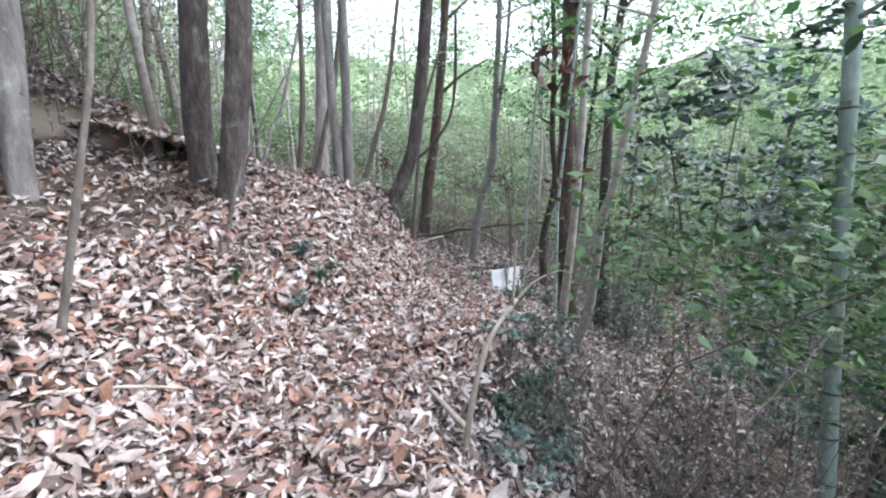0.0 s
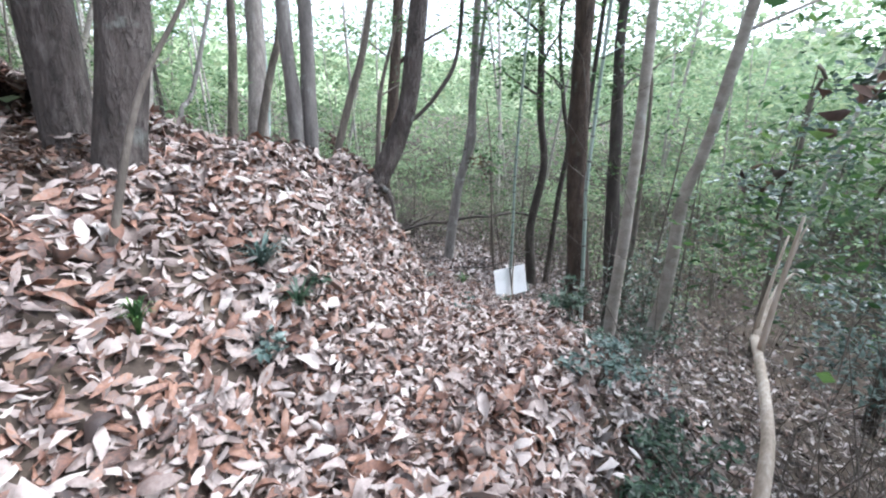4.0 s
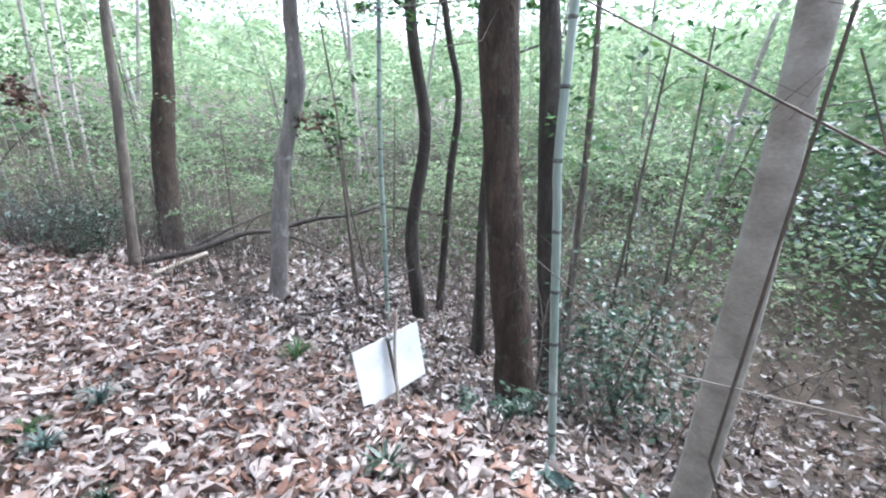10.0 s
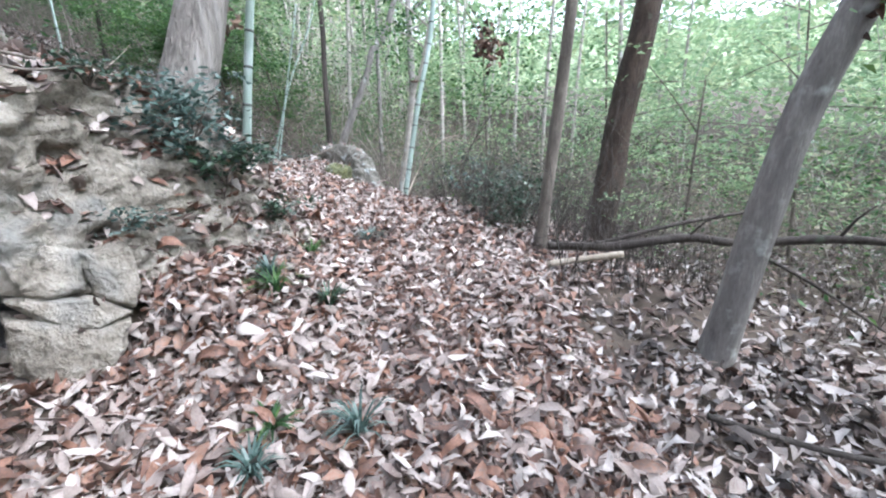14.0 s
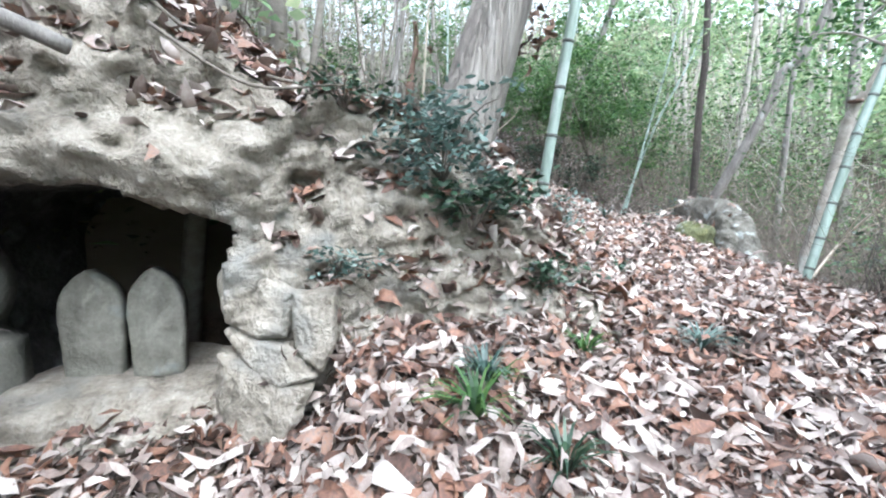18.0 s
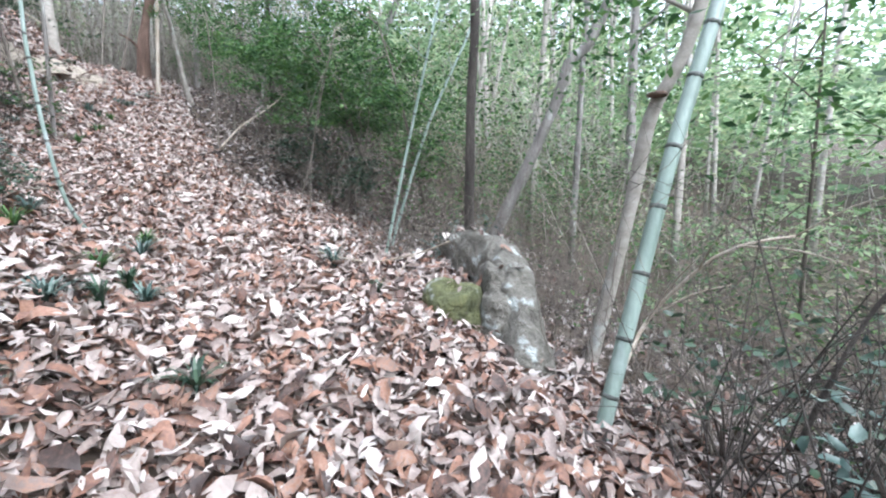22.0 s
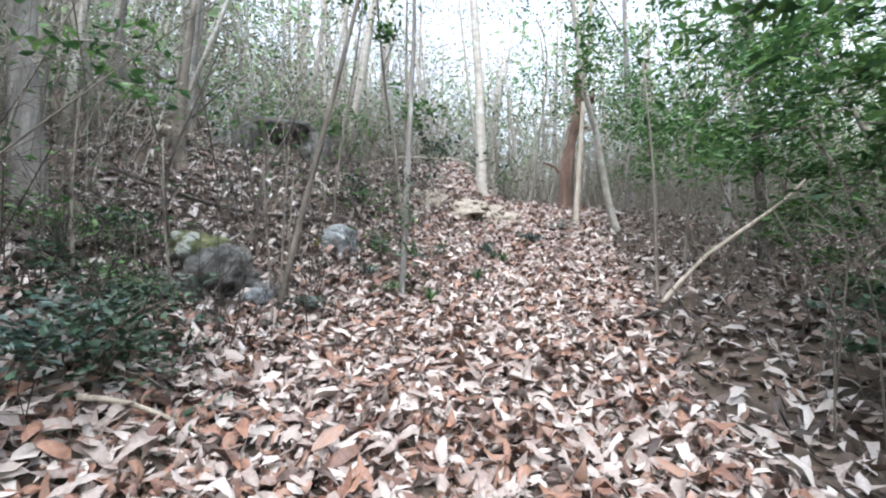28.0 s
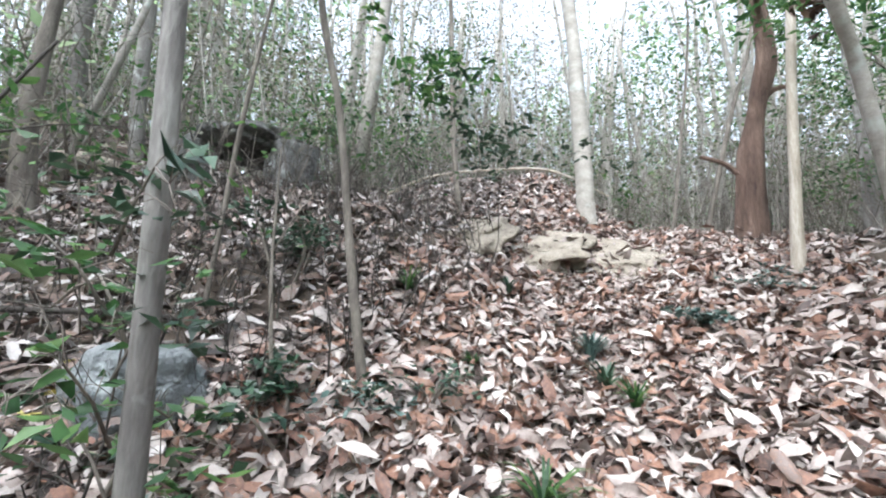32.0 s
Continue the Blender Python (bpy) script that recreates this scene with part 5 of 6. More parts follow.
bush((-2.5, 9.5, -.38), (.3, .4, .5), 900, .06, BLUEGREEN, "dark blue-green leafy bush growing on the sandy bank", 1, 14)
bush((-2.35, 9.62, -.62), (.25, .32, .3), 420, .06, DARKGREEN, "green leafy bush hanging from the sandy bank", 2)
bush((-2.55, 9.0, .0), (.18, .3, .2), 200, .05, DARKGREEN, "low dark bush on the brow of the bank", 3)
bush((-2.3, 8.95, -.82), (.14, .22, .14), 120, .045, BLUEGREEN, "small creeping plant on the sandy face", 4)
bush((-1.6, 7.66, -1.72), (.2, .2, .22), 70, .1, GREEN, "small plant with glossy green leaves by the rocks", 5, 7)
bush((-1.86, 7.34, -1.62), (.16, .16, .2), 120, .05, BLUEGREEN, "small bluish fern by the rocks", 24, 9)
bush((-2.95, 10.4, -.7), (.24, .26, .24), 240, .05, BLUEGREEN, "low bluish bush behind the bank", 6, 9)
bush((-2.5, 10.2, -1.0), (.22, .28, .2), 220, .05, DARKGREEN, "dark leafy bush at the foot of the bank", 25, 9)
bush((-10.5, 9.5, .38), (.3, .25, .14), 160, .05, BLUEGREEN, "low creeping green plant beside the stones", 7)
bush((-11.4, 9.9, .5), (.4, .3, .15), 220, .05, GREEN, "low creeping green plant in the leaves", 8)
bush((-12.3, 9.6, .95), (.4, .35, .2), 260, .05, BLUEGREEN, "low creeping green plant in the leaves", 9)
bush((-9.35, 9.0, .4), (.35, .3, .28), 260, .055, GREEN, "low green bush in front of the dark rock", 10)
bush((4.4, 5.0, -1.7), (.9, .8, .9), 700, .09, BLUEGREEN, "pale bluish-green bush on the falling slope", 11)
bush((3.4, 3.6, -1.5), (.7, .6, .8), 500, .08, BLUEGREEN, "pale bluish-green bush on the falling slope", 12)
bush((1.5, 6.4, -1.75), (.45, .5, .4), 420, .05, BLUEGREEN, "low bluish-green bush at the falling edge", 13)
bush((3.9, 8.15, -2.75), (.9, .8, 1.7), 1500, .085, DARKGREEN, "dark green bush behind the brown trees", 29, 18)
bush((1.62, 5.35, -1.75), (.5, .6, .45), 520, .07, BLUEGREEN, "teal leafy bush at the falling edge", 26, 14)
bush((1.55, 6.75, -1.6), (.25, .25, .3), 46, .13, BLUEGREEN, "plant with broad bluish-green leaves by the pale tree", 27, 7)
bush((.1, 6.6, -1.15), (.22, .25, .16), 60, .07, BLUEGREEN, "low bluish plant on the path's bank", 28, 6)
bush((1.25, 5.2, -1.3), (.35, .5, .35), 360, .05, BLUEGREEN, "low bluish-green bush at the falling edge", 14)

bush((-8.72, 9.72, -.08), (.52, .45, .55), 1000, .055, DARKGREEN, "dark twiggy bush with small green leaves", 15, 18)
# two bushes added to darken a shaded stretch of leaves beside the path
bush((-7.2, 10.35, -.3), (.45, .4, .3), 420, .05, DARKGREEN, "low dark bush added beside the path in place of shade", 30, 14)
bush((-7.7, 10.0, .0), (.4, .4, .35), 420, .05, BLUEGREEN, "low bluish bush added beside the path in place of shade", 31, 14)
bush((-9.3, 8.4, .75), (.6, .5, .3), 360, .06, GREEN, "low green bush on the upper slope", 16, 12)
bush((-12.55, 9.9, 1.05), (.3, .25, .2), 160, .045, DARKGREEN, "dark low plant on the broken bank", 17)
bush((-14.9, 11.3, 1.8), (.35, .3, .2), 160, .045, BLUEGREEN, "low dark plant at the edge of the upper path", 18)

bush((-3.05, 5.1, .68), (.45, .4, .25), 500, .06, HANGING, "dry brown fern mound at the foot of the pines", 19, 12)
bush((.95, 3.6, -1.35), (.4, .55, .35), 600, .045, DARKGREEN, "dark green fern bush at the falling edge", 20, 12)
log("fallen_branch", [(-2.62, 8.35, .3), (-2.66, 8.55, .17), (-2.72, 8.8, .1)], .022, .018, DRYWOOD, "pale stick lodged on the brow of the cliff")
log("fallen_branch", [(-2.55, 8.1, .5), (-2.62, 8.5, .2), (-2.75, 9.0, .12), (-2.8, 9.3, .08)], .01, .007, TWIG, "thin dead stick on the brow of the cliff")

bush((-1.62, 13.36, -1.52), (.6, .6, .8), 1100, .05, DARKGREEN, "dark tangled bush at the edge of the hollow", 21, 26)
bush((-2.38, 14.40, -1.74), (.6, .6, .7), 600, .05, BLUEGREEN, "dark tangled bush at the edge of the hollow", 22, 24)
bush((-1.65, 12.70, -1.49), (.55, .5, .6), 750, .05, DARKGREEN, "dark tangled bush at the edge of the hollow", 23, 24)

for _k, (_x, _y) in enumerate([(-6.56, 10.58), (-6.68, 11.32), (-5.41, 11.39), (-9.52, 13.92), (-6.12, 12.82), (-5.09, 11.0), (-11.35, 10.4), (-13.7, 10.32), (-11.36, 9.68), (-12.4, 10.55), (-1.88, 9.55), (-4.58, 9.98), (-1.74, 9.47), (-0.71, 9.1), (-0.94, 8.67), (0.74, 9.26), (-1.63, 4.69), (-1.62, 4.7), (-6.98, 11.35), (-7.61, 10.48), (-13.77, 10.31), (-13.02, 9.29), (-3.36, 10.66), (-2.38, 11.1)]):
    tuft(_x, _y, .17 + .04 * math.sin(_k * 1.7), 38, BLUEGREEN if _k % 3 else GREEN, 60 + _k, length=.22 + .05 * math.sin(_k * 2.1))

# ---- the slab over a dark hollow, and dead wood on the upper slope ----
boulder("rock", (-13.05, 6.95, 3.28), (.5, .45, .13), 75, DARKROCK, "flat dark slab over a small hollow on the slope", "rock", rough=.3, cuts=5, square=.6)
boulder("rock", (-12.6, 6.55, 2.9), (.2, .2, .4), 76, DARKROCK, "dark stone bearing the slab", "rock", rough=.3, cuts=4, group="stones under the slab", square=.6)
boulder("rock", (-13.2, 7.42, 2.9), (.22, .18, .38), 77, GREYROCK, "pale stone bearing the slab", "rock", rough=.3, cuts=4, group="stones under the slab", square=.7)
log("fallen_branch", [(-11.7, 5.6, 2.95), (-11.9, 5.7, 2.98), (-12.15, 5.8, 2.97)], .09, .085, DRYWOOD, "pale cut piece of a log on the slope", "log")
log("dead_shrub", [(-10.74, 8.72, .75), (-10.72, 8.71, 1.3), (-10.78, 8.73, 1.75), (-10.94, 8.77, 2.15), (-11.11, 8.81, 2.6)], .017, .006, BARK_DARK, "dark bare forked shrub on the upper slope", "shrub",
    fork=[((-10.72, 8.71, 1.3), (-10.45, 8.6, 2.3), .012), ((-10.78, 8.73, 1.75), (-10.64, 8.69, 2.6), .009), ((-10.72, 8.71, 1.15), (-11.1, 8.75, 1.85), .01), ((-10.9, 8.76, 2.05), (-11.4, 8.85, 2.3), .007), ((-10.74, 8.72, .8), (-10.5, 8.4, 1.7), .012), ((-10.5, 8.4, 1.6), (-10.2, 8.3, 2.6), .009)])
log("dead_shrub", [(-10.2, 8.2, .95), (-10.15, 8.15, 1.6), (-10.3, 8.2, 2.3), (-10.5, 8.2, 3.0)], .016, .006, BARK_DARK, "dark bare forked shrub on the upper slope", "shrub",
    fork=[((-10.15, 8.15, 1.6), (-9.8, 8.0, 2.6), .011), ((-10.3, 8.2, 2.2), (-10.8, 8.3, 2.9), .009), ((-10.17, 8.17, 1.3), (-10.6, 8.2, 2.1), .009)])
log("dead_shrub", [(-12.35, 7.5, 2.05), (-12.3, 7.6, 2.5), (-12.1, 7.7, 2.9)], .014, .005, BARK_DARK, "dark tangled twigs before the hollow", "shrub",
    fork=[((-12.3, 7.6, 2.4), (-12.7, 7.9, 2.75), .009), ((-12.33, 7.55, 2.2), (-12.7, 7.5, 2.7), .009), ((-12.3, 7.6, 2.3), (-12.0, 7.9, 2.5), .008), ((-12.35, 7.5, 2.1), (-12.9, 7.8, 2.5), .01)])
for _k, (_a, _b) in enumerate([((-10.35, 9.35, .45), (-10.2, 9.25, 1.6)), ((-10.5, 9.3, .5), (-10.55, 9.2, 1.9)), ((-9.5, 9.3, .35), (-9.35, 9.2, 1.5)), ((-10.42, 9.45, .45), (-10.3, 9.5, 1.5)), ((-9.1, 9.0, .3), (-9.0, 8.9, 1.7)), ((-12.0, 9.4, 1.0), (-11.95, 9.3, 2.3))]):
    _m = (Vector(_a) + Vector(_b)) / 2 + Vector((.05, .03, 0))
    log("dead_shrub", [_a, _m, _b], .012, .005, TWIG, "thin bare shrub stem by the dark rock", "shrub", "bare stems by the rock", fork=[(_m, _m + Vector((.2, .1 * (-1) ** _k, .5)), .006), (_m + Vector((0, 0, .1)), _m + Vector((-.18, .08, .45)), .005)])




# ---- yellow leaves and the bracket fungus ----
def single_leaves(name, spots, size, material, label, category):
    rng = np.random.default_rng(31)
    for x, y in spots:
        at = np.array([[x, y, float(ground(x, y)[0]) + .06]])
        v, f = leaves(at, np.array([size * rng.uniform(.8, 1.2)]), np.array([.55]), .3, rng, OVAL, OVAL_FACES, curl=.3)
        tagged(part(name, bulk(name, v, f, True), material), label, category, "yellow leaves")


single_leaves("yellow_leaf", [(-11.3, 9.05), (-11.42, 9.02), (-11.35, 8.92), (-11.22, 9.08), (-.42, 2.95), (-.35, 3.0), (-.5, 2.9)], .12, YELLOW, "bright yellow leaf lying on the brown leaves", "leaf")


# ---- undergrowth and woods further off ----
def brush(name, n, s0, s1, lat0, lat1, high, label, material, seed, thick=1.0, off=1.0):
    """Bare branching twigs standing in the undergrowth, past counting."""
    rng = np.random.default_rng(seed)
    x, y = lane_place(rng, n, s0, s1, lat0, lat1)
    keep = np.hypot(x[:, None] - LANE[:, 0], y[:, None] - LANE[:, 1]).min(1) > off
    keep &= ~((x < -1.2) & (x > -4.6) & (y > 6.2) & (y < 9.3))
    x, y = x[keep], y[keep]
    n = len(x)
    base = np.stack([x, y, ground(x, y) - .03], 1)
    h, r = rng.gamma(4, high / 4, n), rng.uniform(.003, .008, n) * thick
    way = np.stack([rng.normal(0, .25, n), rng.normal(0, .25, n), np.ones(n)], 1)
    way /= np.linalg.norm(way, axis=1)[:, None]
    b2, w2, h2, r2 = branchlets(rng, base, way, h, r, 4)
    b3, w3, h3, r3 = branchlets(rng, b2, w2, h2, r2, 2, .6)
    pick = rng.random(len(b3)) < .5
    v, f = sticks(np.concatenate([base, b2, b3[pick]]), np.concatenate([way, w2, w3[pick]]), np.concatenate([h, h2, h3[pick]]), np.concatenate([r, r2, r3[pick]]), rng)
    return tagged(part(name, bulk(name, v, f), material), label, "undergrowth", kind="stuff")


brush("brushwood", 500, -1, 9, -8, -1.6, 1.4, "bare brown twigs of dense undergrowth on the falling slope", TWIG, 21)
brush("brushwood", 900, 9, 19, -9, -2.4, 1.1, "bare grey twigs of undergrowth beside the hollow", TWIG, 22)
# dark bark on these twigs stands for the deep shade at this edge
brush("brushwood", 520, 11.8, 14.4, -3.4, -1.3, .75, "low tangled bare twigs along the edge of the hollow", BARK_DARK, 27)
brush("brushwood", 200, 14.4, 18, -3.4, -1.6, .6, "thin tangled bare twigs beside the boulder", TWIG, 93)
# again dark bark in place of twig colour, for the shade low on the slope
brush("brushwood", 750, 18.5, 26, 1.4, 3.6, .5, "low bare twigs at the foot of the upper slope", BARK_DARK, 39)
brush("brushwood", 900, 16, 33, -6, -1.7, 1.3, "bare twigs of undergrowth beside the upper path", TWIG, 23)
brush("brushwood", 1000, 18.5, 33, 1.9, 9, 1.2, "bare twigs standing on the upper slope", TWIG, 24)
brush("brushwood", 250, -4, 9, 2.4, 9, 1.3, "bare twigs standing on top of the bank", TWIG, 25)
brush("brushwood", 1500, 29.5, 37, -8, 7, 1.8, "bare grey twigs beyond the mound", TWIG, 26, 1.4, 0)
brush("brushwood", 620, 20, 37, 3.5, 16, 3.8, "tall bare saplings on the hill above the upper path", BARK_PALE, 28, 2.4)
brush("brushwood", 1300, 30.5, 37, -12, 9, 3.8, "tall bare saplings beyond the mound", BARK_PALE, 29, 2.4, 0)
brush("brushwood", 300, 8, 20, 4, 14, 3.6, "tall bare saplings on the hill behind the cliff", TWIG, 30, 2.2)
brush("brushwood", 350, 8, 24, -16, -6, 3.2, "bare pale saplings across the hollow", BARK_PALE, 37, 2.2)


def low_foliage(name, n, s0, s1, lat0, lat1, z0, z1, size, material, label, seed, bunch=60, spread=.5, off=None):
    rng = np.random.default_rng(seed)
    x, y = lane_place(rng, bunch, s0, s1, lat0, lat1)
    clear = min(abs(lat0), abs(lat1)) * .9 if off is None else off
    keep = off_lane(x, y, clear)
    x, y = x[keep], y[keep]
    bunch = len(x)
    c = np.stack([x, y, ground(x, y) + rng.uniform(z0, z1, bunch)], 1)
    at = c[rng.integers(0, bunch, n)] + rng.normal(0, 1, (n, 3)) * (spread, spread, spread * .55)
    keep = (at[:, 2] > ground(at[:, 0], at[:, 1]) + .05) & off_lane(at[:, 0], at[:, 1], 1.5 if off is None else off)
    at = at[keep]
    v, f = leaves(at, rng.uniform(.6, 1.4, len(at)) * size, np.full(len(at), .5), .6, rng, BLADE, BLADE_FACES)
    return tagged(part(name, bulk(name, v, f), material), label, "foliage", kind="stuff")


low_foliage("undergrowth_leaves", 6000, -2, 9, -9, -4.5, 1.4, 3.4, .07, BLUEGREEN, "dark grey-green leaves of undergrowth on the slope", 31, 80)
low_foliage("undergrowth_leaves", 9000, 9, 20, -10, -3.2, .2, 1.6, .08, GREEN, "green leaves of undergrowth in the hollow", 32, 90)
low_foliage("undergrowth_leaves", 8000, 17, 33, -7, -2.4, .4, 2.6, .08, GREEN, "green leaves of undergrowth beside the upper path", 33, 70)
low_foliage("undergrowth_leaves", 7000, 18, 33, 2.3, 8, .2, 1.6, .07, GREEN, "scattered green leaves on the upper slope", 34, 40)
low_foliage("overhanging_leaves", 4000, 14, 20, -6, -3, 2.2, 4.2, .09, GREEN, "bright green leafy branches over the hollow", 35, 50, .45)
low_foliage("overhanging_leaves", 9000, -3, 8, -9, -4, 2.6, 5.5, .09, GREEN, "dark leafy branches high over the falling slope", 38, 80, .6)
low_foliage("overhanging_leaves", 8000, -2, 7, -6, -2.0, 1.8, 3.6, .09, GREEN, "green leafy branches over the falling slope", 36, 40, .4)


def far_trees(n, s0, s1, lat0, lat1, seed, label, off=None):
    """Thin stems of the wood further off."""
    rng = np.random.default_rng(seed)
    x, y = lane_place(rng, n, s0, s1, lat0, lat1)
    keep = off_lane(x, y, min(abs(lat0), abs(lat1)) * .9 if off is None else off)
    x, y = x[keep], y[keep]
    z = ground(x, y)
    bm = bmesh.new()
    for k in range(len(x)):
        h, r = rng.uniform(5, 10), rng.uniform(.03, .1)
        lx, ly = rng.normal(0, .1, 2)
        line = [Vector((x[k] + lx * h * t + .1 * math.sin(3 * t + k), y[k] + ly * h * t, z[k] - .1 + h * t)) for t in (0, .2, .45, .7, 1)]
        tube(bm, line, r, r * .5, 6, .1, 0, k)
    return tagged(part("far_stems", bm, BARK_PALE), label, "trees", kind="stuff")


def far_leaves(name, n, s0, s1, lat0, lat1, z0, z1, size, material, seed, label, bunch=120, spread=.9, off=None):
    return low_foliage(name, n, s0, s1, lat0, lat1, z0, z1, size, material, label, seed, bunch, spread, off)


far_trees(150, -6, 30, -22, -7, 41, "pale slender stems of the wood across the hollow")
far_trees(70, -6, 9, 3.6, 16, 42, "grey stems of the wood on the hill above the bank")
far_trees(90, 17, 36, 4.5, 14, 43, "grey stems of the wood on the upper slope")
far_trees(110, 30.5, 37, -10, 8, 44, "grey stems of the wood beyond the mound", 0)
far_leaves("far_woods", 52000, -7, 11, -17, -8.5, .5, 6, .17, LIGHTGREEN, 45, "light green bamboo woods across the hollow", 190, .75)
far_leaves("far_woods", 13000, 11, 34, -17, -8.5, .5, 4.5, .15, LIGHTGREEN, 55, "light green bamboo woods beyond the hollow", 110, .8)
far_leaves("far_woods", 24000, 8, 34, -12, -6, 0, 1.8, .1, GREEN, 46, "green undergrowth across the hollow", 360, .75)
far_leaves("far_woods", 6000, 11, 34, -34, -16, 0, 9, .5, LIGHTGREEN, 56, "woods beyond the hollow, paled for haze", 90, 1.6)
far_leaves("far_woods", 14000, -7, 11, -34, -16, 0, 8, .5, LIGHTGREEN, 50, "green woods on the far hillside, paled for haze", 300, 1.6)
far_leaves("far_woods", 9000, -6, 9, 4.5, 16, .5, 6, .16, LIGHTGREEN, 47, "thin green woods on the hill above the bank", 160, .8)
far_leaves("far_woods", 22000, 18, 36, 4.5, 16, .2, 5, .075, GREEN, 48, "thin green woods on the upper slope", 220, .36)
far_leaves("far_woods", 24000, 17, 40, 4, 18, .3, 7, .07, DULL, 51, "dull grey-brown leaves of the woods on the hill", 260, .36)
far_leaves("far_woods", 32000, 6, 18, 4, 16, .3, 6, .075, DULL, 52, "dull grey-brown leaves of the woods behind the cliff", 260, .38)
far_leaves("far_woods", 26000, 31, 37, -14, 9, .2, 7.5, .068, DULL, 53, "dull grey-brown woods beyond the mound", 260, .42, 0)
far_leaves("far_woods", 20000, 31.5, 37, -12, 6, .5, 7, .08, GREEN, 49, "thin green woods beyond the mound", 130, .4, 0)
far_leaves("far_woods", 28000, 8, 24, -12, -5, 0, 1.8, .085, DULL, 54, "dull grey-brown undergrowth across the hollow", 220, .7)


def far_ring(n, a0, a1, r0, r1, z0, z1, size, material, seed, label, bunch, spread, centre=(0, 9)):
    """Treetops of the far hillside, round the hollow from one bearing to another."""
    rng = np.random.default_rng(seed)
    a, r = np.radians(rng.uniform(a0, a1, bunch)), rng.uniform(r0, r1, bunch)
    x, y = centre[0] + np.cos(a) * r, centre[1] + np.sin(a) * r
    c = np.stack([x, y, ground(x, y) + rng.uniform(z0, z1, bunch)], 1)
    at = c[rng.integers(0, bunch, n)] + rng.normal(0, 1, (n, 3)) * (spread, spread, spread * .6)
    v, f = leaves(at, rng.uniform(.6, 1.4, n) * size, np.full(n, .5), .6, rng, BLADE, BLADE_FACES)
    return tagged(part("far_woods", bulk("far_woods", v, f), material), label, "foliage", kind="stuff")


# treetops that veil the sky; the bright haze is in their leaf colour
far_ring(70000, -30, 95, 17, 34, 1, 13, .29, LIGHTGREEN, 57, "tall green treetops of the far hillside, paled for haze", 400, 1.1)
far_ring(16000, -30, 95, 14, 24, 0, 5, .3, LIGHTGREEN, 58, "green thicket at the foot of the far hillside, paled for haze", 200, 1.1)
far_ring(6000, 95, 150, 20, 34, 1, 9, .42, LIGHTGREEN, 59, "thin treetops beyond the hollow, paled for haze", 160, 1.2)
far_ring(54000, 95, 262, 8.5, 17, .2, 9, .085, DULL, 81, "dull grey-brown treetops round the mound", 560, .45, (-11, 11))
far_ring(20000, 95, 262, 8, 15, .5, 8, .09, GREEN, 82, "dark green leaves of the woods round the mound", 170, .45, (-11, 11))
far_ring(40000, 125, 262, 17, 29, 0, 9, .24, DULL, 83, "dull brown thicket far beyond the mound", 360, 1.2, (-11, 11))
far_ring(8000, 92, 152, 18, 31, 0, 10, .3, LIGHTGREEN, 87, "woods closing the hollow, paled for haze", 230, 1.1)
far_ring(26000, 125, 262, 21, 36, 0, 14, .42, LIGHTGREEN, 88, "treetops far beyond the mound, paled for haze", 300, 1.6, (-11, 11))
# leaves added overhead, out of view, to shade the ground beside the upper path
far_leaves("canopy", 6000, 20, 29, -7, -2.6, 6, 9, .17, GREEN, 86, "leaves added high beside the upper path to shade the slope", 60, .6, 2.2)


def hillside(a0, a1, r, high, material, label, centre):
    """A wooded hillside added to close the distance: rounded treetops one above another, with an uneven skyline."""
    n, m = 260, 34
    verts = []
    for i in range(n + 1):
        a = math.radians(a0 + (a1 - a0) * i / n)
        top = high * (1 + .22 * noise.noise(Vector((a * 5, 3, 0))) + .16 * noise.noise(Vector((a * 23, 8, 0))))
        for k in range(m + 1):
            t = k / m
            q = Vector((a * 26, t * high * .55, 0))
            d = abs(noise.noise(q * .55)) * 3.2 + abs(noise.noise(q * 1.7)) * 1.3
            rr = r + 16 * t - d
            verts.append((centre[0] + math.cos(a) * rr, centre[1] + math.sin(a) * rr, -5 + (top + 5) * t + d * .3))
    i = np.arange((n + 1) * (m + 1)).reshape(n + 1, m + 1)
    f = np.stack([i[:-1, :-1], i[1:, :-1], i[1:, 1:], i[:-1, 1:]], -1).reshape(-1, 4)
    return tagged(part("backdrop", bulk("backdrop", verts, f, True), material), label, "hillside", kind="structure")


# backdrops that fill sky gaps between leaves; haze is put into their colour
hillside(-45, 128, 52, 12, HILLGREEN, "green wooded hillside across the valley, paled for haze", (0, 9))
hillside(128, 300, 52, 20, HILLDULL, "brown hillside backdrop added beyond the mound, paled to veil the sky", (0, 9))


